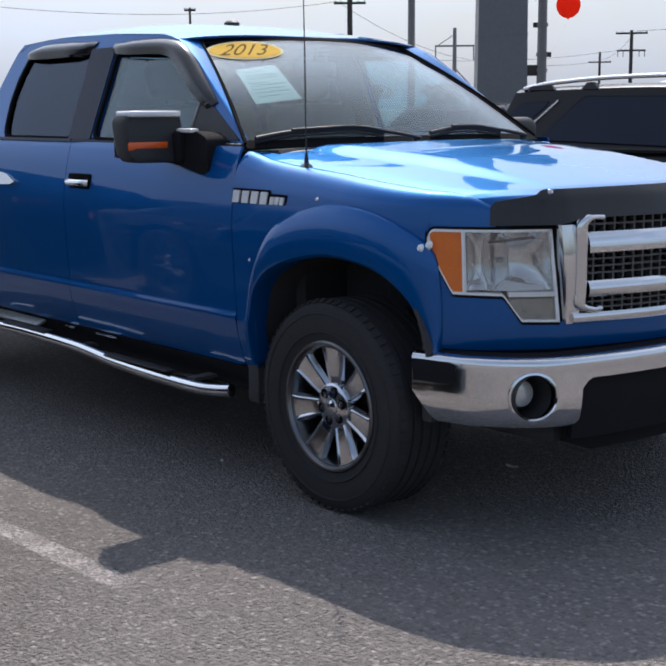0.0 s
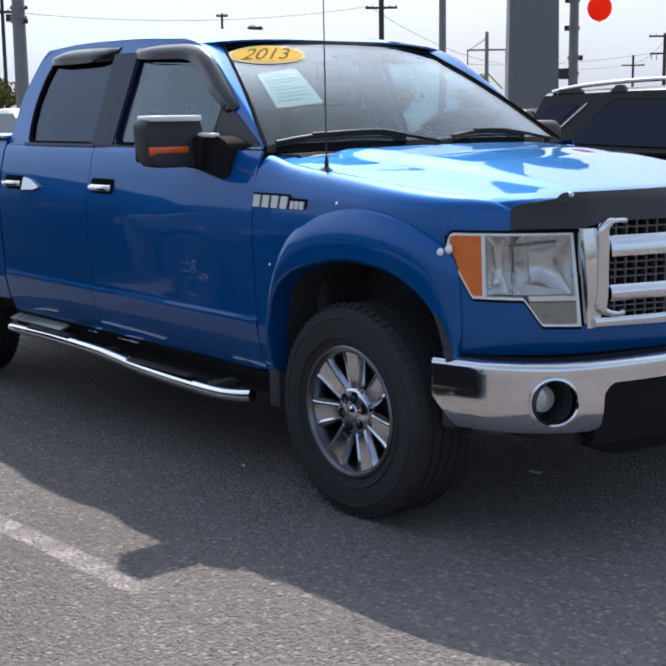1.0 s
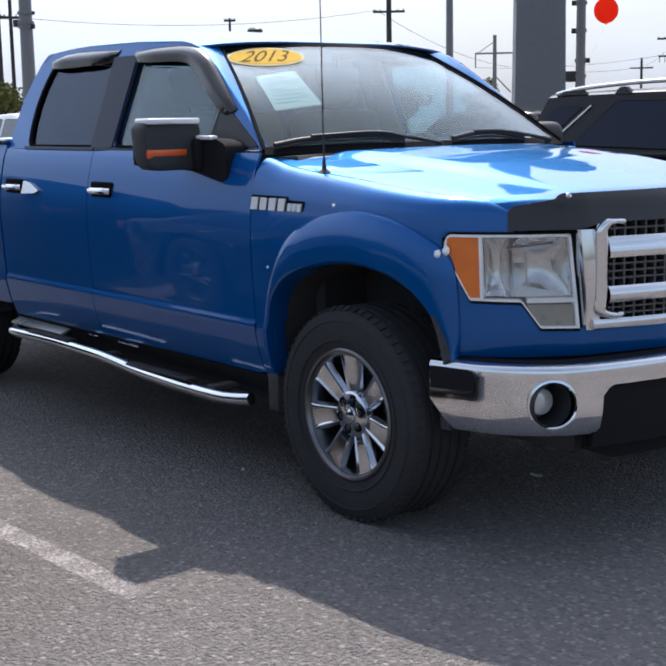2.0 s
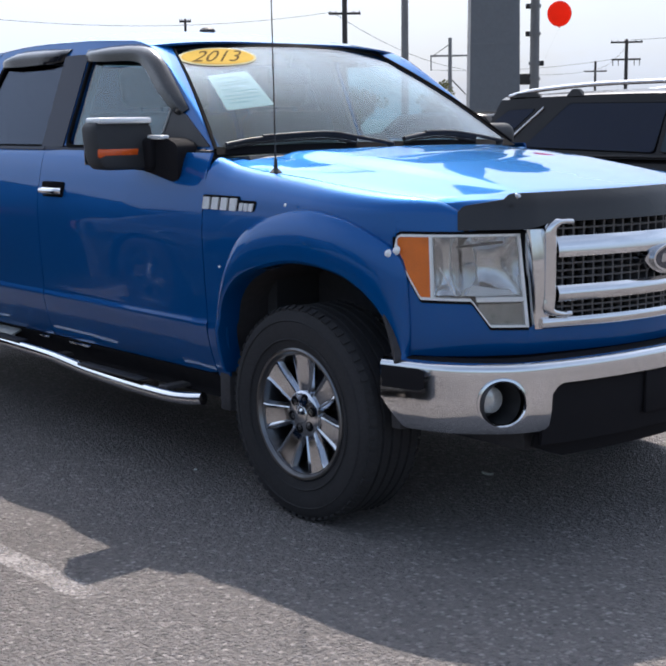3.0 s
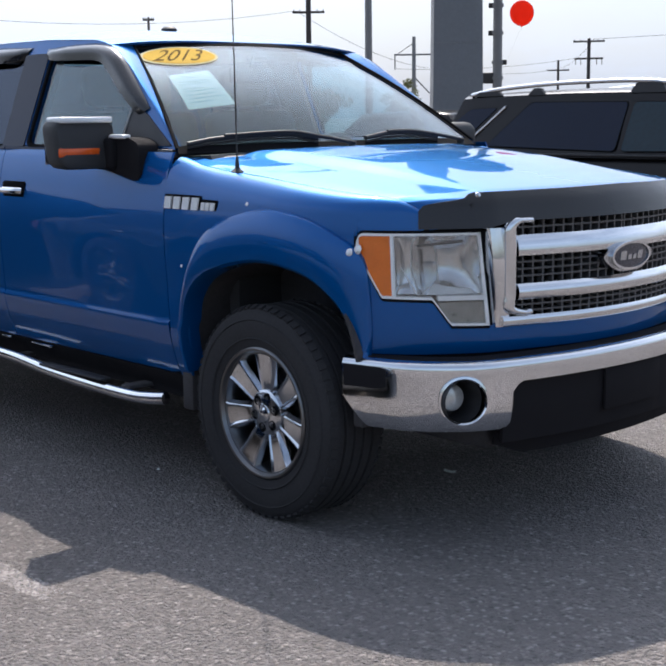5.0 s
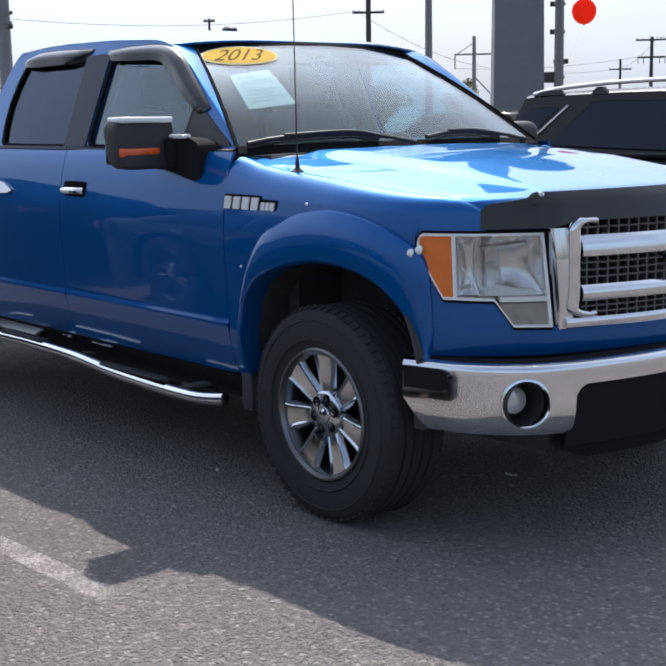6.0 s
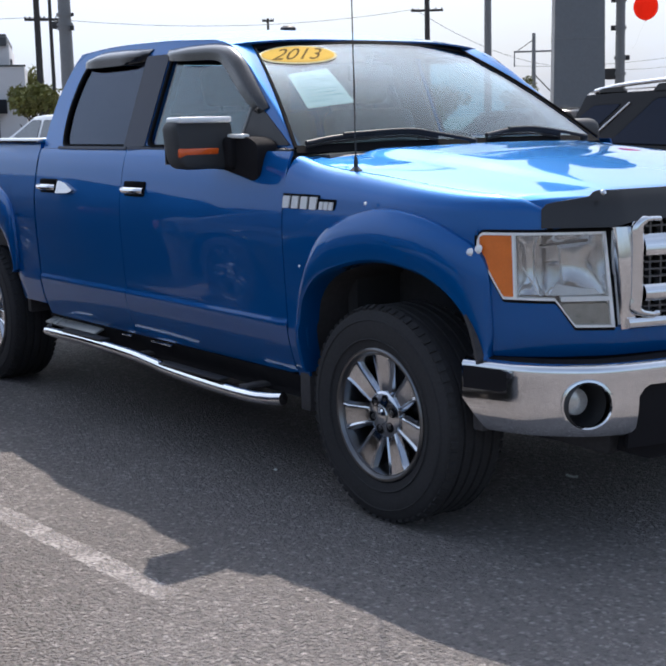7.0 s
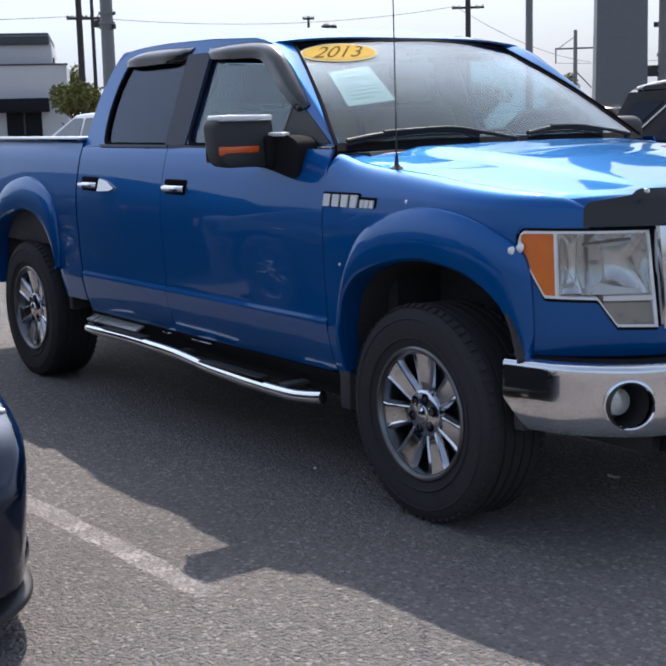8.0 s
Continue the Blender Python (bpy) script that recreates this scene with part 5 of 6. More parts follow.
for gm, shell in ((lambda q: q, sh), (lambda q: q.mirror(), left_sh)):
    mir = part("door_mirror", shell, PLASTIC, truck, "large black towing mirror with amber strip" if shell is sh else "rounded black door mirror", angle=45)
    part("mirror_arm", gm(arm), MATTE, mir)
    part("mirror_foot", gm(foot), MATTE, mir, angle=50)
    if shell is sh:
        # pale colour on the cap stands in for sun on the mirror's top edge
        part("mirror_sunlit_cap", cap, LAMPRIM, mir, "upper edge with sunlit brightness put into its colour")
        part("arm_cap", armlow, LAMPRIM, mir)
        part("turn_repeater", mark, REPEATER, mir, "amber repeater strip")
        part("mirror_glass", glassm, CHROME, mir)
both("window_divider", Geo().prism([(-0.997, 1.388), (-0.985, 1.560), (-0.973, 1.556), (-0.985, 1.388)], on_side(0.010, 0.012)), GALV, truck, "grey bar before the corner pane")

# smoked wind visors over the side windows
def visor(upper, lower):
    """A curved shield that springs from the roof edge and turns down over the glass."""
    up, lo = smooth_line(upper, 5), smooth_line(lower, 5)
    n = len(up)
    o, i = [], []
    for k in range(n):
        e = min(1.0, k / 4, (n - 1 - k) / 4)
        r, r2 = [], []
        for q in np.linspace(0, 1, 8):
            x, z = np.array(up[k]) * (1 - q) + np.array(lo[k]) * q
            out = 0.004 + (0.006 + 0.030 * math.sqrt(e)) * math.sin(min(1.0, q / 0.45) * math.pi / 2)
            zc = max(z, float(up[k][1] * 0.55 + lo[k][1] * 0.45))
            r.append((x, -(lean_y(zc) - pinch(x) + out), z))
            r2.append((x, -(lean_y(zc) - pinch(x) + out - 0.004), z - 0.002))
        o.append(r)
        i.append(r2)
    return Geo().slab(o, i)


vf = visor([(-1.79, 1.826), (-1.56, 1.836), (-1.33, 1.828), (-1.185, 1.780), (-1.043, 1.682), (-0.866, 1.543)], [(-1.775, 1.772), (-1.56, 1.764), (-1.33, 1.756), (-1.235, 1.718), (-1.102, 1.630), (-0.918, 1.510)])
vr = visor([(-2.63, 1.820), (-2.45, 1.848), (-2.2, 1.850), (-1.945, 1.838)], [(-2.635, 1.775), (-2.45, 1.770), (-2.2, 1.772), (-2.015, 1.780)])
for v in (vf, vr):
    both("wind_visor", v, VISOR, truck, "smoked window visor", angle=60)

# wipers, cowl, aerial, roof button
g = Geo()
o = [[(WS_LOW(u).x + d, WS_LOW(u).y, z - 0.016 * u * u) for u in np.linspace(-0.90, 0.90, 25)] for d, z in ((-0.015, 1.362), (0.05, 1.356), (0.12, 1.334))]
i = [[(x, y, z - 0.03) for x, y, z in r] for r in o]
part("cowl", Geo().slab(o, i), PLASTIC, truck, "black cowl panel")
for pts, hub in (([(-0.955, 0.028), (-0.775, 0.066), (-0.436, 0.080), (-0.28, 0.040)], (-0.10, -0.02)), ([(0.02, 0.034), (0.20, 0.066), (0.40, 0.066), (0.60, 0.030)], (0.80, -0.02))):
    line = [screen_point(u, v, 0.018) for u, v in smooth_line(pts, 6)]
    wp = part("wiper", Geo().tube(line, 0.0105, 8), PLASTIC, truck, "black wiper blade and arm")
    armp = [screen_point(u, v, 0.030) for u, v in smooth_line([pts[1], pts[2], pts[3], hub], 5)]
    part("wiper_arm", Geo().tube(armp, 0.008, 8), PLASTIC, wp)
    part("wiper_hub", Geo().lathe([(0.0, 0.03), (0.016, 0.026), (0.018, 0.0)], 14, Matrix.Translation(screen_point(hub[0], hub[1], 0.004))), PLASTIC, wp)
    part("blade_rubber", Geo().tube([screen_point(u, v - 0.012, 0.006) for u, v in smooth_line(pts, 6)], 0.005, 6), RUBBER, wp)
ax, ay, az = -0.226, -0.880, 1.292
aerial = part("aerial_base", Geo().lathe([(0.027, -0.020), (0.027, 0.003), (0.019, 0.010), (0.009, 0.018), (0.008, 0.034), (0.005, 0.056), (0.0, 0.058)], 20, Matrix.Translation((ax, ay, az))), PLASTIC, truck, "black aerial base on wing")
part("aerial_mast", Geo().tube([(ax, ay, az + 0.04), (ax - 0.004, ay, az + 0.40), (ax - 0.010, ay, az + 0.82)], [0.0032, 0.0026, 0.0018], 8), PLASTIC, aerial)
part("roof_button", Geo().lathe([(0.0, 0.022), (0.03, 0.020), (0.045, 0.010), (0.048, -0.01)], 24, Matrix.Translation((-1.90, 0.01, 1.942)) @ Matrix.Diagonal((1.0, 0.8, 1.0, 1.0))), PLASTIC, truck, "black roof aerial button")
part("high_brake_lamp", Geo().box(-2.70, -2.62, -0.06, 0.06, 1.875, 1.918, 0.006), GAP, truck)

# year sticker and paper inside the windscreen
def on_screen(uc, vc, du, dv, off):
    return lambda a, b, w: tuple(screen_point(uc + a * du[0] + b * dv[0], vc + a * du[1] + b * dv[1], off - 0.001 * w))


OV = (-0.722, 0.862, (0.276, -0.026), (0.054, 0.101))
sticker = part("year_sticker", Geo().prism(oval(1, 1, 48), on_screen(*OV, 0.0030)), CREAM, windscreen, "yellow oval year sticker")
part("sticker_face", Geo().prism(oval(0.93, 0.86, 48), on_screen(*OV, 0.0042)), YELLOW, sticker)
place = on_screen(*OV, 0.0050)
g = text_geo("2013", 1.0, 0.0, lambda x, y, z: place(x * 0.60 + y * 0.22, y * 1.75 - 0.04 + x * 0.06, 0))
part("year_print", g, BROWNINK, sticker, "brown digits")
corner = [(-0.868, 0.682), (-0.583, 0.720), (-0.573, 0.388), (-0.856, 0.352)]


def sheet(a, b, off):
    p = np.array(corner[3]) * (1 - a) * (1 - b) + np.array(corner[2]) * a * (1 - b) + np.array(corner[0]) * (1 - a) * b + np.array(corner[1]) * a * b
    return tuple(screen_point(p[0], p[1], off))


gr = lambda off: [[sheet(a, b, off) for a in np.linspace(0, 1, 9)] for b in np.linspace(0, 1, 9)]
paper = part("window_paper", Geo().slab(gr(-0.010), gr(-0.0115)), PAPER, windscreen, "pale printed price sheet")
g = Geo()
for b, a0, a1 in ((0.86, 0.12, 0.62), (0.74, 0.10, 0.9), (0.66, 0.10, 0.85), (0.54, 0.10, 0.5), (0.46, 0.12, 0.92), (0.36, 0.10, 0.8), (0.26, 0.12, 0.9), (0.16, 0.10, 0.6)):
    g.slab([[sheet(a, b + d, -0.0085) for a in np.linspace(a0, a1, 6)] for d in (-0.014, 0.014)], [[sheet(a, b + d, -0.0095) for a in np.linspace(a0, a1, 6)] for d in (-0.014, 0.014)])
part("paper_print", g, PRINT, paper, "lines of print drawn as bars")

# ---- truck interior ----
part("cab_floor", Geo().box(-2.80, -0.20, -0.86, 0.86, 0.55, 0.60), DASH, truck)
part("firewall", Geo().box(-0.42, -0.36, -0.78, 0.78, 0.58, 1.29), DASH, truck)
dash = smooth_line([(-0.50, 1.345), (-0.72, 1.335), (-0.93, 1.315), (-1.02, 1.27), (-1.03, 1.15), (-0.96, 0.95), (-0.92, 0.70)], 4)
o = [[(x, y, z + 0.02 * math.cos(y * 1.6)) for y in np.linspace(-0.80, 0.80, 17)] for x, z in dash]
i = [[(x + 0.05, y, z - 0.06) for x, y, z in r] for r in o]
dashboard = part("dashboard", Geo().slab(o, i), DASH, truck, "dark dashboard")
wm = Matrix.Translation((-1.17, 0.42, 1.24)) @ Matrix.Rotation(radians(-62), 4, "Y")
ring = [wm @ Vector((0.19 * math.cos(a), 0.19 * math.sin(a), 0)) for a in np.linspace(0, 2 * math.pi, 37)]
sw = part("steering_wheel", Geo().tube(ring, 0.015, 8, False), DASH, dashboard)
part("steering_hub", Geo().box(-0.06, 0.06, -0.175, 0.175, -0.03, 0.0, 0.02, wm), DASH, sw)


def seat(x, y, w, recline=14, mat=TRIM):
    s = part("seat", Geo().box(x - 0.05, x + 0.48, y - w / 2, y + w / 2, 0.78, 0.98, 0.06, seg=3), mat, truck, "grey cloth seat")
    m = Matrix.Translation((x, y, 0.95)) @ Matrix.Rotation(radians(-recline), 4, "Y")
    part("seat_back", Geo().box(-0.09, 0.07, -w / 2, w / 2, 0.0, 0.60, 0.06, m, 3), mat, s)
    for hy in ((0.0,) if w < 0.8 else (-0.45, 0.45)):
        part("headrest", Geo().box(-0.075, 0.045, hy - 0.14, hy + 0.14, 0.635, 0.83, 0.05, m, 3), mat, s)
        part("headrest_post", Geo().tube([m @ Vector((-0.015, hy - 0.06, 0.58)), m @ Vector((-0.015, hy - 0.06, 0.66))], 0.007, 6).tube([m @ Vector((-0.015, hy + 0.06, 0.58)), m @ Vector((-0.015, hy + 0.06, 0.66))], 0.007, 6), CHROME, s)
    return s


seat(-1.62, -0.42, 0.55)
seat(-1.62, 0.42, 0.55)
seat(-2.56, 0.0, 1.45)
part("centre_console", Geo().box(-1.75, -1.05, -0.13, 0.13, 0.75, 1.05, 0.03), DASH, truck)
part("headlining", Geo().box(-2.70, -1.32, -0.70, 0.70, 1.800, 1.818, 0.005), LINER, truck)
part("inside_mirror", Geo().box(-1.235, -1.21, -0.13, 0.13, 1.66, 1.735, 0.012), DASH, truck, "dark inside mirror")
part("inside_mirror_stalk", Geo().tube([(-1.225, 0, 1.73), (-1.20, 0, 1.80)], 0.008, 8), DASH, truck)
for gm in (lambda q: q, lambda q: q.mirror()):
    part("sun_visor", gm(Geo().box(-1.46, -1.30, -0.60, -0.16, 1.780, 1.795, 0.006)), LINER, truck)
    part("inner_door_panel", gm(Geo().box(-2.82, -0.62, -0.90, -0.87, 0.60, 1.375, 0.005)), DASH, truck)
    part("inner_pillar", gm(Geo().prism([(-1.93, 1.36), (-1.95, 1.84), (-1.74, 1.84), (-1.72, 1.36)], on_side(-0.04, 0.03))), LINER, truck)


# ---- other vehicles ----
def car(name, label, paint, at, heading, L=4.7, W=1.84, H=1.46, belt=0.92, bonnet_z=0.86, boot_z=0.95, ws=(0.92, 0.12), rw=(-1.05, -1.85), wheelbase=2.75, tyre=0.335, glass_mat=DARKGLASS, windows=None, front_glass=None, group="", lamps=True):
    """A closed car; x forward from its middle. ws: windscreen foot and head; rw: rear window head and foot."""
    t = thing(name, label, "car", group, at)
    t.rotation_euler = (0, 0, radians(heading))
    hw = W / 2
    xs = sorted(set(list(np.linspace(-L / 2, L / 2, 45)) + [-L / 2 + 0.03, -L / 2 + 0.08, L / 2 - 0.03, L / 2 - 0.08]))
    top = table([(-L / 2, boot_z - 0.16), (-L / 2 + 0.08, boot_z - 0.03), (rw[1] - 0.05, boot_z), (rw[1], belt), (ws[0], belt), (ws[0] + 0.15, bonnet_z + 0.045), (L / 2 - 0.45, bonnet_z - 0.07), (L / 2 - 0.12, bonnet_z - 0.18), (L / 2, bonnet_z - 0.30)])
    axles = (wheelbase / 2, -wheelbase / 2)

    def low(x):
        z = 0.22
        for a in axles:
            d = abs(x - a)
            if d < tyre + 0.07:
                z = max(z, tyre + math.sqrt((tyre + 0.07) ** 2 - d * d))
        return z

    def half(x):
        e = (L / 2 - abs(x)) / 0.55
        return hw * (1 if e >= 1 else 0.80 + 0.20 * math.sqrt(max(0.0, 1 - (1 - e) ** 2)))

    rows = []
    for x in xs:
        h, zb, zt = half(x), low(x), top(x)
        zb = min(zb, zt - 0.08)
        sec = []
        for k in range(15):
            z = zb + (zt - 0.05 - zb) * k / 14
            bulge = 1 - (0.22 * (z - 0.60) ** 1.15 if z > 0.60 else 0.05 * ((0.60 - z) / 0.45) ** 2)
            sec.append((x, -h * bulge, z))
        e = sec[-1][1]
        sec += [(x, e * 0.985, zt - 0.022), (x, e * 0.955, zt - 0.005), (x, e * 0.8, zt + 0.004), (x, 0, zt + 0.012)]
        sec += [(a, -b, c) for a, b, c in reversed(sec[:-1])]
        rows.append(sec)
    g = Geo().grid(rows)
    g.f.append(tuple(range(len(rows[0]) - 1, -1, -1)))
    k = (len(rows) - 1) * len(rows[0])
    g.f.append(tuple(range(k, k + len(rows[0]))))
    part("body", g, paint, t, angle=40)
    # cabin
    tumble = 0.21
    wy = lambda z: hw * 0.955 - tumble * (z - belt) / (H - belt)
    cab_rows = []
    for kk in range(13):
        s = kk / 12
        x = (rw[1] + (ws[0] - rw[1]) * s)
        if x < rw[0]:
            zt = belt + (H - 0.03 - belt) * (x - rw[1]) / (rw[0] - rw[1])
        elif x > ws[1]:
            zt = belt + (H - 0.03 - belt) * (ws[0] - x) / (ws[0] - ws[1])
        else:
            zt = H - 0.03 * (abs((x - (rw[0] + ws[1]) / 2)) / ((ws[1] - rw[0]) / 2)) ** 2
        cab_rows.append((x, zt))
    extra = [(rw[0], H - 0.03), (ws[1], H - 0.03)]
    cab_rows = sorted(cab_rows + extra)
    rows = []
    for x, zt in cab_rows:
        sec = [(x, -wy(belt), belt - 0.03), (x, -wy(belt + (zt - belt) * 0.5), belt + (zt - belt) * 0.5), (x, -wy(zt - 0.03 if zt - 0.03 > belt else belt), max(zt - 0.035, belt - 0.01)), (x, -wy(zt) * 0.94, zt - 0.006), (x, -wy(zt) * 0.6, zt + 0.008), (x, 0, zt + 0.012)]
        sec += [(a, -b, c) for a, b, c in reversed(sec[:-1])]
        rows.append(sec)
    part("cabin", Geo().grid(rows), paint, t, angle=40)
    # glass
    if windows is None:
        m = (rw[0] + ws[1]) / 2 - 0.05
        lo, hi = belt + 0.02, H - 0.10
        fw = lambda z: ws[0] - 0.16 - (ws[0] - ws[1]) * (z - belt) / (H - belt)
        bw = lambda z: rw[1] + 0.20 + (rw[0] - rw[1]) * (z - belt) / (H - belt)
        windows = [[(m + 0.04, lo), (m + 0.04, hi), (fw(hi), hi), (fw(lo), lo)], [(bw(lo), lo), (bw(hi), hi), (m - 0.04, hi), (m - 0.04, lo)]]
    for win in windows:
        pane = front_glass if front_glass and win is windows[-1] else glass_mat
        for sd in (-1, 1):
            w = part("side_window", Geo().prism(rounded(win, 0.04), lambda u, v, q: (u, sd * (wy(v) + 0.006 - 0.012 * q), v)), pane, t)
            cx, cz = np.mean([p[0] for p in win]), np.mean([p[1] for p in win])
            part("window_trim", Geo().prism(rounded([(cx + (u - cx) * 1.012, cz + (v - cz) * 1.03) for u, v in win], 0.04), lambda u, v, q: (u, sd * (wy(v) + 0.004 - 0.012 * q), v), [rounded(win, 0.04)]), GAP, w)
    for (x0, x1), nm in ((ws, "windscreen"), (rw[::-1], "rear_window")):
        d = 1 if x0 > x1 else -1
        o = [[(x0 + (x1 - x0) * s + d * 0.02, u * (wy(belt + (H - belt) * s) - 0.07), belt + (H - 0.03 - belt) * s + 0.012 + 0.012 * (1 - u * u)) for u in np.linspace(-1, 1, 9)] for s in (0.05, 0.35, 0.65, 0.94)]
        part(nm, Geo().slab(o, [[(x - d * 0.01, y, z - 0.01) for x, y, z in r] for r in o]), glass_mat, t)
    # lamps, bumpers, mirrors
    for sd in (-1, 1):
        yy = sd * (half(L / 2 - 0.12) - 0.22)
        if not lamps:
            part("headlamp", Geo().box(L / 2 - 0.42, L / 2 - 0.20, yy * 0.9 - 0.14, yy * 0.9 + 0.14, bonnet_z - 0.15, bonnet_z - 0.10, 0.02), SATIN, t, "slim bright headlamp")
        else:
            part("headlamp", Geo().box(L / 2 - 0.30, L / 2 - 0.05, yy - 0.20, yy + 0.20, bonnet_z - 0.28, bonnet_z - 0.14, 0.04), BULB, t, "clear headlamp")
        part("tail_lamp", Geo().box(-L / 2 - 0.01, -L / 2 + 0.12, yy - 0.14, yy + 0.18, boot_z - 0.28, boot_z - 0.12, 0.03), REDPAINT, t, "red tail lamp")
        xm = ws[0] - 0.25
        mr = part("door_mirror", Geo().box(xm - 0.07, xm + 0.06, sd * (hw + 0.11) - 0.10, sd * (hw + 0.11) + 0.10, belt + 0.02, belt + 0.15, 0.035, seg=3), paint, t)
        part("mirror_base", Geo().box(xm - 0.03, xm + 0.04, sd * (hw - 0.02) - 0.06, sd * (hw - 0.02) + 0.06, belt + 0.0, belt + 0.05, 0.01), PLASTIC, mr)
        for hx in ((rw[0] + ws[1]) / 2 - 0.10, rw[0] - 0.05):
            part("door_handle", Geo().box(hx - 0.09, hx + 0.09, sd * (hw * 0.985) - 0.018, sd * (hw * 0.985) + 0.018, belt - 0.12, belt - 0.09, 0.008), CHROME, t)
    part("lower_grille", Geo().box(L / 2 - 0.10, L / 2 + 0.004, -0.55, 0.55, 0.28, 0.46, 0.02), PLASTIC, t)
    part("floor_pan", Geo().box(-L / 2 + 0.2, L / 2 - 0.2, -hw + 0.25, hw - 0.25, 0.18, 0.34), DARK, t)
    for a in axles:
        for sd in (-1, 1):
            wheel(t, a, sd * (hw - 0.13), tyre, sd < 0, 30, tyre / TYRE_R, True)
            part("wheel_liner", Geo().box(a - tyre - 0.05, a + tyre + 0.05, sd * (hw - 0.36) - 0.05, sd * (hw - 0.36) + 0.05, 0.2, tyre * 2 + 0.05), DARK, t)
    return t


# black sport utility vehicle two bays away, same heading; its middle at x = -1.70
suv_x, suv_y = -1.70, 5.47
lx = lambda x: x - suv_x
SUVW = [[(lx(-4.15), 1.30), (lx(-4.09), 1.45), (lx(-3.96), 1.545), (lx(-3.66), 1.555), (lx(-3.96), 1.275)],
        [(lx(-3.68), 1.235), (lx(-3.30), 1.595), (lx(-2.33), 1.585), (lx(-2.35), 1.205)],
        [(lx(-2.29), 1.205), (lx(-2.27), 1.585), (lx(-1.86), 1.580), (lx(-1.44), 1.215)]]
suv = car("sport_utility_vehicle", "black sport utility vehicle with silver roof rails, parked", BLACKPAINT, (suv_x, suv_y, 0), 0, L=5.15, W=1.98, H=1.70, belt=1.18, bonnet_z=1.08, boot_z=1.20, ws=(1.18, 0.30), rw=(-2.38, -2.54), wheelbase=2.86, tyre=0.375, windows=SUVW, front_glass=TEALGLASS)
for sd in (-1, 1):
    yr = sd * 0.74
    rail = part("roof_rail", Geo().tube(smooth_line([(-2.30, yr, 1.665), (-2.16, yr, 1.690), (-1.95, yr, 1.715), (-1.50, yr, 1.742), (-1.10, yr, 1.752), (-0.62, yr, 1.752), (-0.34, yr, 1.733), (-0.20, yr, 1.700), (-0.14, yr, 1.675)], 5), 0.019, 10), SATIN, suv, "silver roof rail")
    for x0, x1, zt in ((-2.26, -1.94, 1.690), (-1.66, -1.48, 1.712), (-0.64, -0.30, 1.732)):
        foot = rounded([(x0, 1.655), (x0 + 0.06, zt), (x1 - 0.06, zt + 0.004), (x1, 1.655)], 0.015)
        part("rail_foot", Geo().prism(foot, lambda u, v, w: (u, yr - 0.022 + 0.044 * w, v)), PLASTIC, rail)
    part("quarter_trim", Geo().tube([(lx(-3.90), sd * 0.914, 1.265), (lx(-3.57), sd * 0.796, 1.565)], 0.011, 8), SATIN, suv, "bright strip on rear pillar")
    part("sill_trim", Geo().box(-2.4, 1.2, sd * 0.955 - 0.006, sd * 0.955 + 0.006, 1.165, 1.18, 0.003), PLASTIC, suv)

car("hatchback", "dark grey car parked beyond the black one", BLACKPAINT, (-8.6, 9.9, 0), 4, L=4.5, W=1.8, H=1.56, belt=1.0, bonnet_z=0.95, boot_z=1.05, rw=(-1.5, -2.1), group="parked cars")
coupe = car("coupe", "dark blue coupe parked in the next bay", NAVY, (-2.09, -3.42, 0), 0, L=4.8, W=1.86, H=1.38, belt=0.90, bonnet_z=0.80, boot_z=0.94, wheelbase=2.72, tyre=0.34, group="parked cars", lamps=False)
lip = Plan([(1.55, 0.93), (1.80, 0.925), (2.05, 0.89), (2.25, 0.80), (2.38, 0.62), (2.43, 0.35), (2.44, 0.0), (2.43, -0.35)])
LE = float(np.interp(0.0, -lip.p[:, 1], lip.s))
for nm, z0, z1, w, mat, lb in (("front_lip", 0.165, 0.315, profile([(0.165, 0.0), (0.18, 0.020), (0.225, 0.036), (0.262, 0.044), (0.285, 0.020), (0.315, -0.03)]), NAVY, "dark blue lower bumper ledge"), ("chin_spoiler", 0.112, 0.160, profile([(0.112, 0.0), (0.120, 0.034), (0.135, 0.046), (0.150, 0.040), (0.160, 0.0)]), PLASTIC, "black chin spoiler")):
    bar_cols = [(q, z0, z1) for q in np.linspace(0.02, LE, 40)]
    part(nm, skin(lip, bar_cols, w, 10, thick=0.05).join(skin(lip, bar_cols, w, 10, thick=0.05, side=1)), mat, coupe, lb, angle=50)
for sd in (-1, 1):
    part("lamp_corner", Geo().box(2.05, 2.13, sd * 0.857 - 0.012, sd * 0.857 + 0.012, 0.655, 0.676, 0.007), SATIN, coupe, "bright corner of headlamp")
# wagons and vans out of view, added to darken reflections in the truck's side
car("wagon", "unseen dark grey wagon added beyond the coupe for reflections", BLACKPAINT, (-2.6, -6.25, 0), 0, L=4.8, W=1.86, H=1.62, belt=1.05, bonnet_z=0.98, boot_z=1.05, rw=(-1.6, -2.2), group="parked cars")
for wy_ in (-3.3, -6.1):
    car("van", "unseen dark grey van added facing the row for reflections", BLACKPAINT, (-7.75, wy_, 0), 180, L=4.7, W=1.86, H=1.72, belt=1.1, bonnet_z=1.0, boot_z=1.1, rw=(-1.7, -2.2), group="parked cars")
car("wagon", "unseen dark blue wagon added at the row's end for reflections", NAVY, (-2.4, -9.1, 0), 0, L=4.8, W=1.86, H=1.66, belt=1.05, bonnet_z=0.98, boot_z=1.05, rw=(-1.6, -2.2), group="parked cars")
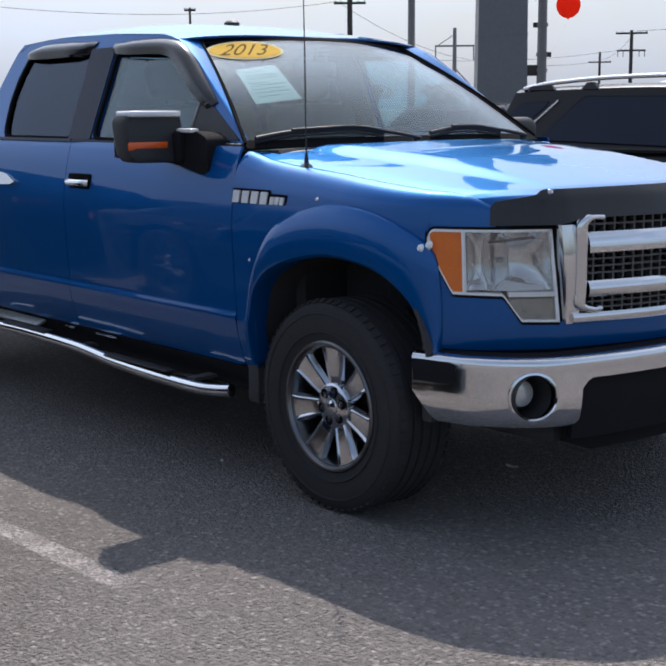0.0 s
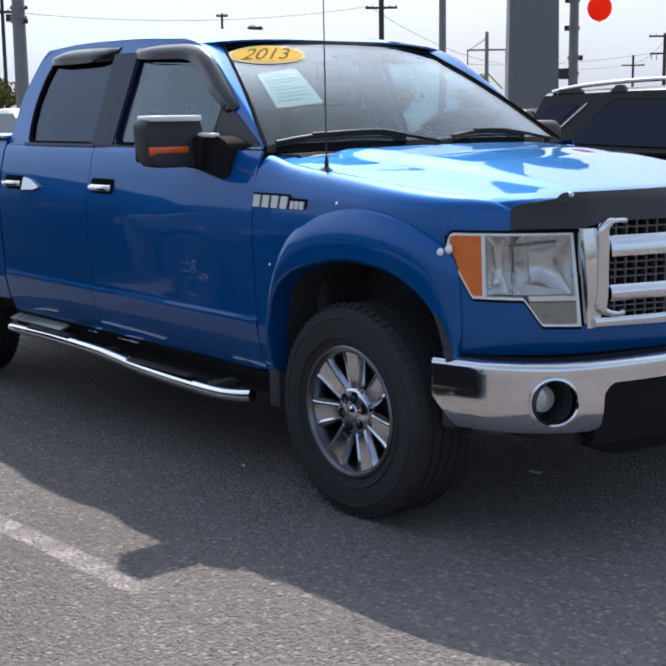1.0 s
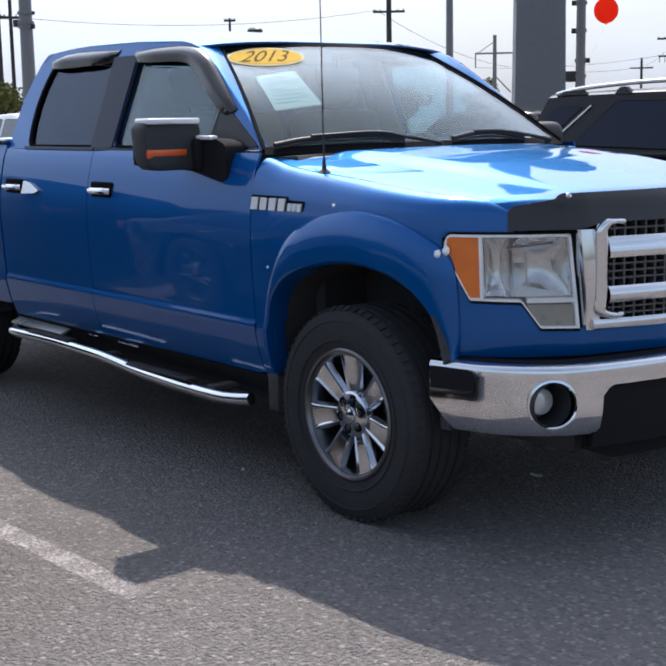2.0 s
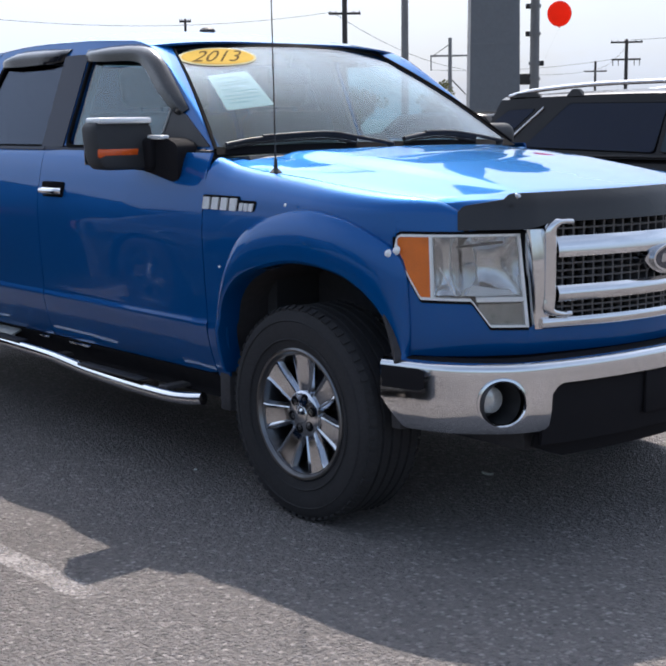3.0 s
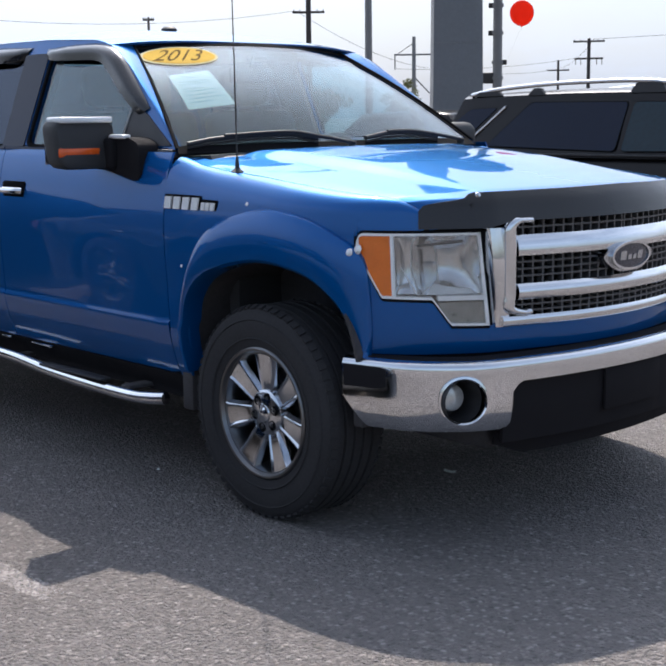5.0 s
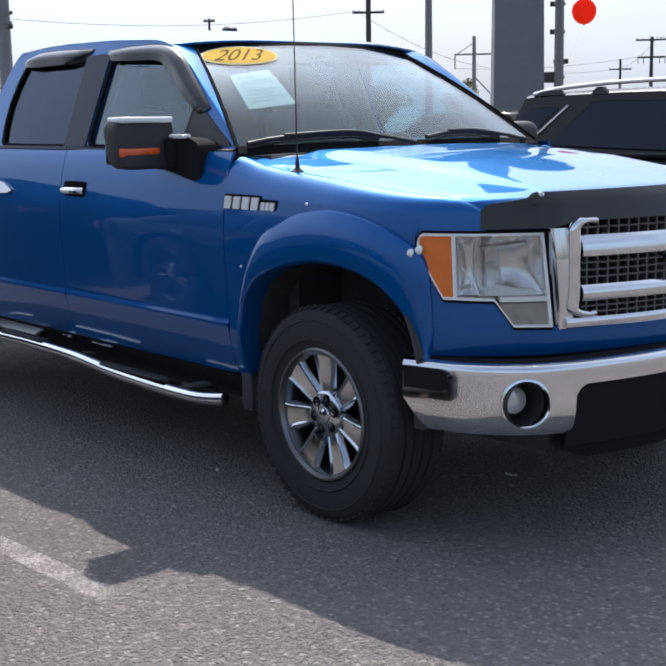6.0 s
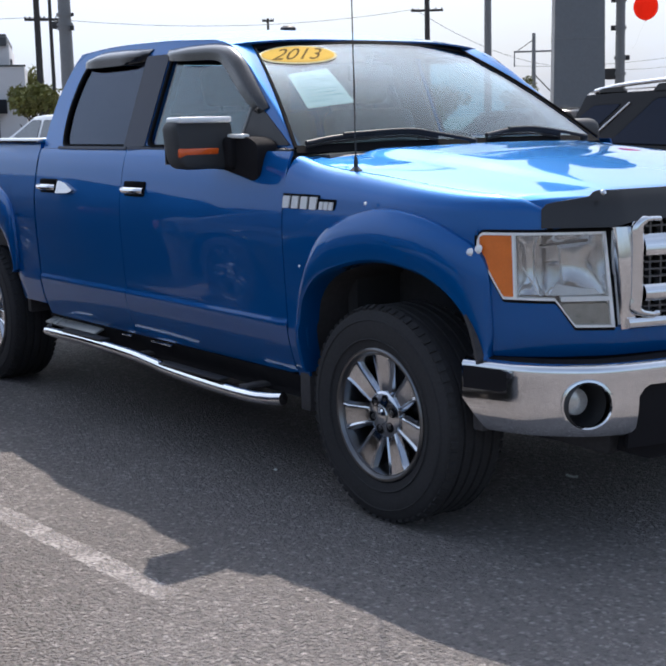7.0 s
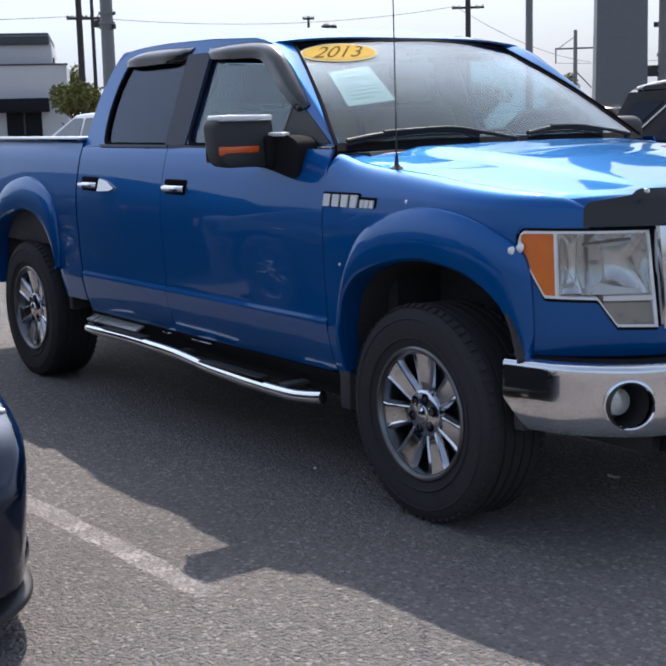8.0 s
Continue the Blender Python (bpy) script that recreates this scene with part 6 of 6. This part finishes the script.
car("sedan", "silver sedan parked behind the pickup", SILVERPAINT, (-17.45, 6.60, 0), 8, L=4.8, W=1.84, H=1.66, belt=1.10, bonnet_z=0.95, boot_z=1.05, ws=(1.0, 0.1), rw=(-0.7, -1.7), glass_mat=PALEGLASS, group="parked cars")


def roadside_sign(x, y, z, turn):
    t = thing("roadside_sign", "dark red board sign on a post with pale bars of lettering", "sign", at=(x, y, 0))
    t.rotation_euler = (0, 0, radians(turn))
    part("post", Geo().tube([(0, 0, 0), (0, 0, z + 0.1)], 0.035, 10), GALV, t)
    board = part("board", Geo().prism(rounded([(-0.36, -0.22), (-0.30, 0.06), (-0.20, 0.19), (0.20, 0.19), (0.30, 0.06), (0.36, -0.22)], 0.04), lambda u, v, w: (u, -0.05 + 0.04 * w, z + v)), REDPAINT, t, "dark red board")
    for u0, u1 in ((-0.26, -0.06), (0.0, 0.22)):
        part("letter_bar", Geo().box(u0, u1, -0.056, -0.05, z - 0.15, z - 0.09, 0.002), WALLWHITE, board)


roadside_sign(-6.92, 13.00, 1.95, 37)


# ---- poles, pylon and wires ----
def pylon(x, y, w, h, turn):
    t = thing("sign_pylon", "tall grey steel sign pylon, tapered upward", "pylon", at=(x, y, 0))
    t.rotation_euler = (0, 0, radians(turn))
    rows = [[(s * a, u * b, z) for s, u in ((-1, -1), (1, -1), (1, 1), (-1, 1))] for z, a, b in ((0, w * 0.56, w * 0.56), (2.2, w * 0.525, w * 0.525), (5, w * 0.50, w * 0.50), (h, w * 0.46, w * 0.46))]
    part("column", Geo().grid(rows, True), PYLON, t, angle=20)
    part("footing", Geo().box(-w * 0.8, w * 0.8, -w * 0.8, w * 0.8, 0, 0.25, 0.03), CONCRETE, t)
    for z in (3.1, 6.4, 9.6):
        part("weld_seam", Geo().box(-w * 0.525, w * 0.525, -w * 0.525, w * 0.525, z, z + 0.012), GALV, t)
    # panel above the view, mirrored in the bonnet; slots stand in for pale lettering
    board = Geo()
    for y0, y1 in ((-0.64, -0.56), (0.56, 0.64)):
        board.prism([(-2.9, 7.6), (-2.9, 9.15), (0.9, 9.15), (1.6, 8.8), (2.1, 8.2), (2.1, 7.6)], lambda u, v, w, y0=y0, y1=y1: (u, y0 + (y1 - y0) * w, v))
        board.box(-2.9, -1.75, y0, y1, 4.9, 7.59, 0.01).box(-1.45, 0.62, y0, y1, 4.9, 7.59, 0.01).box(0.98, 1.22, y0, y1, 4.9, 7.59, 0.01)
    part("sign_panel", board, SHOPDARK, t, "large dark sign panel out of view, slotted to shape its reflection")
    return t


pylon(-16.50, 18.30, 1.06, 13.0, 47)


def lamp_post(x, y, r, h, boxes=(), label="grey steel lamp post with brackets"):
    t = thing("lamp_post", label, "lamp post", "lamp posts", (x, y, 0))
    part("post", Geo().tube([(0, 0, 0), (0, 0, h * 0.5), (0, 0, h)], [r, r * 0.86, r * 0.7], 14), GALV, t)
    part("base", Geo().lathe([(r * 2.0, 0), (r * 2.0, 0.5), (r * 1.9, 0.55), (0, 0.56)], 20), CONCRETE, t)
    for z, a, s in boxes:
        c, d = math.cos(radians(a)), math.sin(radians(a))
        part("bracket", Geo().box(r * 0.7, r + s, -s * 0.4, s * 0.4, z - s * 0.6, z + s * 0.6, s * 0.12, Matrix.Rotation(radians(a), 4, "Z")), PLASTIC, t)
        part("clamp", Geo().lathe([(r * 1.1, z - 0.04), (r * 1.14, z), (r * 1.1, z + 0.04)], 16), GALV, t)
    for sgn in (-1, 1):
        arm = part("lamp_arm", Geo().tube([(0, 0, h - 0.1), (sgn * 0.7, 0, h + 0.05), (sgn * 1.1, 0, h + 0.05)], 0.035, 8), GALV, t)
        part("lamp_head", Geo().box(sgn * 1.1 - 0.32, sgn * 1.1 + 0.32, -0.18, 0.18, h - 0.02, h + 0.12, 0.03), GALV, arm)
    return t


lamp_post(-17.10, 20.45, 0.125, 9.0, ((2.38, 215, 0.22), (3.45, 220, 0.10), (2.75, 40, 0.10), (4.1, 220, 0.10)))
lamp_post(-27.95, 11.32, 0.19, 9.0, ((3.95, 20, 0.10), (4.05, 215, 0.16), (4.30, 35, 0.07)))
lamp_post(-25.20, 23.92, 0.125, 9.5)


def utility_pole(x, y, h, r, arms, turn, label="dark wooden utility pole with crossarms"):
    t = thing("utility_pole", label, "utility pole", "utility poles", (x, y, 0))
    t.rotation_euler = (0, 0, radians(turn))
    part("pole", Geo().tube([(0, 0, 0), (0, 0, h)], [r, r * 0.75], 10), POLEWOOD, t)
    for z, half, drop in arms:
        arm = part("crossarm", Geo().box(-half, half, -0.06, 0.06, z - 0.06, z + 0.06, 0.01), POLEWOOD, t)
        for u in (-0.92, -0.55, 0.55, 0.92):
            z0, z1 = (z + 0.06, z + 0.14) if not drop else (z - 0.06 - drop, z - 0.06)
            part("insulator", Geo().tube([(u * half, 0, z0), (u * half, 0, z1)], 0.032, 6), GALV, arm)
    return t


utility_pole(-48.95, 42.40, 11.0, 0.17, ((7.0, 0.85, 0), (8.9, 1.1, 0.0)), 48)
utility_pole(-50.95, 21.05, 9.5, 0.17, ((6.1, 0.55, 0.0),), 65)
utility_pole(-50.75, 21.60, 8.5, 0.10, ((6.1, 0.45, 0.0),), 65)
utility_pole(-49.90, 68.42, 6.5, 0.15, ((6.30, 1.05, 0.0), (5.17, 0.95, 0.35)), 36)
utility_pole(-69.90, 90.91, 6.3, 0.14, ((5.4, 1.0, 0.0),), 36)
utility_pole(-62.41, 41.37, 7.55, 0.10, ((7.4, 0.35, 0.0),), 55)


def pylon_frame(x, y, turn):
    t = thing("transmission_pole", "thin steel transmission pole with hanging insulators", "transmission pole", at=(x, y, 0))
    t.rotation_euler = (0, 0, radians(turn))
    part("pole", Geo().tube([(0, 0, 0), (0, 0, 6.85)], [0.17, 0.12], 8), GALV, t)
    arm = part("crossarm", Geo().box(-1.35, 1.35, -0.05, 0.05, 5.58, 5.70, 0.01), GALV, t)
    for u in (-1.3, 1.3):
        part("hanger", Geo().tube([(u, 0, 4.65), (u, 0, 5.6)], 0.05, 6), GALV, arm)
    part("stay", Geo().tube([(0.05, 0, 4.1), (1.1, 0, 3.0)], 0.05, 6), GALV, t)
    part("stay", Geo().tube([(-0.05, 0, 6.4), (-1.1, 0, 5.7)], 0.03, 6), GALV, t)
    return t


pylon_frame(-58.98, 60.84, 44)


def wire(a, b, sag=0.5, r=0.013):
    a, b = Vector(a), Vector(b)
    pts = [a.lerp(b, t) - Vector((0, 0, 4 * sag * t * (1 - t))) for t in np.linspace(0, 1, 17)]
    return Geo().tube(pts, r, 5)


wires = Geo()
for a, b, s in (((-49.2, 68.0, 6.4), (-69.4, 90.5, 5.6), 0.4), ((-49.2, 68.0, 6.4), (-10, 90, 9.5), 0.5), ((-50.6, 67.9, 5.2), (-59.9, 60.0, 4.7), 0.3), ((-49.5, 42.0, 7.1), (-58.2, 61.5, 4.7), 0.5), ((-49.5, 42.0, 7.1), (-51.0, 21.0, 6.2), 0.6), ((-69.9, 90.9, 5.5), (-58.0, 61.7, 4.7), 0.4), ((-51, 21, 6.2), (-60, -10, 6.5), 0.5), ((-48.9, 42.4, 9.0), (-51.0, 21.0, 9.0), 0.7)):
    wires.join(wire(a, b, s))
whole("power_lines", wires, WIRE, "thin black overhead wires between the poles", "wires", kind="stuff")

# red balloon on a thin line from the lamp post
bal = thing("balloon", "round red balloon tethered on a thin line", "balloon", at=(-12.205, 15.39, 3.375))
prof = [(0.0, 0.235)] + [(0.225 * math.sin(a) * (1 + 0.02 * math.cos(a)), 0.235 * math.cos(a)) for a in np.linspace(0.12, 2.98, 24)] + [(0.03, -0.236), (0.010, -0.243), (0.014, -0.254), (0.0, -0.254)]
part("skin", Geo().lathe(prof, 36), BALLOON, bal)
part("tether", Geo().tube([(0, 0, -0.25), (-1.6, 1.5, -0.75), (-3.4, 3.3, -0.85), (-4.90, 4.90, -0.54)], 0.0006, 4), WIRE, bal)


# ---- building and planting ----
def shop():
    t = thing("commercial_building", "pale low commercial building with dark entrance and roof fascia", "building", at=(-51.6, 20.3, 0))
    t.rotation_euler = (0, 0, radians(65))
    part("wall", Geo().prism([(-16, 0), (-16, 4.08), (0.27, 4.08), (0.27, 0)], lambda u, v, w: (u, 0.3 * w, v)), WALLWHITE, t)
    part("side_wall", Geo().box(-0.03, 0.27, 0.3, 12, 0, 4.08), WALLWHITE, t)
    part("upper_wall", Geo().box(-16, -0.38, 1.2, 10, 4.0, 5.14, 0.02), WALLWHITE, t)
    part("fascia", Geo().box(-16, -0.48, 1.0, 10.2, 5.05, 5.58, 0.02), ROOFGREY, t)
    part("fascia_line", Geo().box(-16, -0.47, 0.97, 1.0, 5.42, 5.48), GALV, t)
    part("roof", Geo().box(-16, 0, 0.3, 12, 3.9, 4.0), ROOFGREY, t)
    part("coping", Geo().box(-16, 0.33, -0.06, 0.36, 4.08, 4.16, 0.01), ROOFGREY, t)
    part("canopy", Geo().box(-4.6, -0.57, -0.9, 0.0, 2.0, 2.62, 0.02), SHOPDARK, t)
    part("entrance", Geo().box(-2.5, -0.95, -0.04, 0.1, 0.0, 2.0), SHOPDARK, t)
    part("entrance_frame", Geo().box(-1.76, -1.69, -0.07, -0.03, 0, 2.0), ROOFGREY, t)
    part("wall_lamp", Geo().box(-3.9, -3.6, -0.15, 0.0, 3.25, 3.55, 0.03), ROOFGREY, t)
    part("roof_vent", Geo().box(-0.55, -0.30, 2, 3, 4.0, 4.5, 0.02), ROOFGREY, t)
    return t


shop()


def tree(x, y, h, spread, seed, mid=0.66, tall=0.13, label="bushy green tree with dense small leaves"):
    rnd = random.Random(seed)
    t = thing("tree", label, "tree", "trees", (x, y, 0))
    g = Geo().tube([(0, 0, 0), (0.03, 0.02, h * 0.3), (0.0, 0.05, h * 0.6)], [0.16, 0.11, 0.06], 9)
    for k in range(9):
        a, e = rnd.uniform(0, 6.28), rnd.uniform(0.3, 0.9)
        z = h * rnd.uniform(0.25, 0.5)
        g.tube([(0, 0, z), (0.4 * spread * math.cos(a), 0.4 * spread * math.sin(a), z + h * 0.2 * e), (0.75 * spread * math.cos(a), 0.75 * spread * math.sin(a), z + h * 0.35 * e)], [0.05, 0.035, 0.015], 6)
    part("trunk", g, BARK, t)
    leaves = Geo()
    clumps = [(rnd.gauss(0, 0.42) * spread, rnd.gauss(0, 0.42) * spread, h * (mid + rnd.gauss(0, tall)), rnd.uniform(0.25, 0.5) * spread) for _ in range(46)]
    for cx, cy, cz, r in clumps:
        for _ in range(130):
            d = Vector((rnd.gauss(0, 1), rnd.gauss(0, 1), rnd.gauss(0, 0.8)))
            d = d.normalized() * r * rnd.uniform(0.55, 1.05)
            p = Vector((cx, cy, cz)) + d
            s = rnd.uniform(0.05, 0.10)
            u = Vector((rnd.gauss(0, 1), rnd.gauss(0, 1), rnd.gauss(0, 1))).normalized()
            v = u.orthogonal().normalized()
            leaves.add([p - u * s, p + v * s * 0.5 + u * s * 0.1, p + u * s, p - v * s * 0.5 + u * s * 0.1], [(0, 1, 2, 3)])
    part("crown", leaves, LEAF, t, fix=False)
    return t


tree(-35.62, 13.80, 3.0, 0.78, 3, 0.765, 0.045)
tree(-58.5, 24.0, 4.2, 0.9, 5)
tree(-62.0, 55.0, 3.6, 1.3, 7)
tree(-46.0, 46.5, 2.9, 1.0, 9)


# scraps of litter on the asphalt
for x, y, a, w in ((0.080, -0.014, 25, 0.030), (-0.825, -0.883, 110, 0.014)):
    c, d = math.cos(radians(a)), math.sin(radians(a))
    o = [[(x + (u * c - v * d) * w, y + (u * d + v * c) * w * 0.6, 0.004 + 0.006 * abs(u) + 0.004 * v) for u in (-1, -0.4, 0.3, 1)] for v in (-0.5, 0.0, 0.5)]
    whole("litter_scrap", Geo().slab(o, [[(p, q, r - 0.001) for p, q, r in row] for row in o]), PAPER, "small crumpled pale paper scrap on asphalt", "litter", "litter")
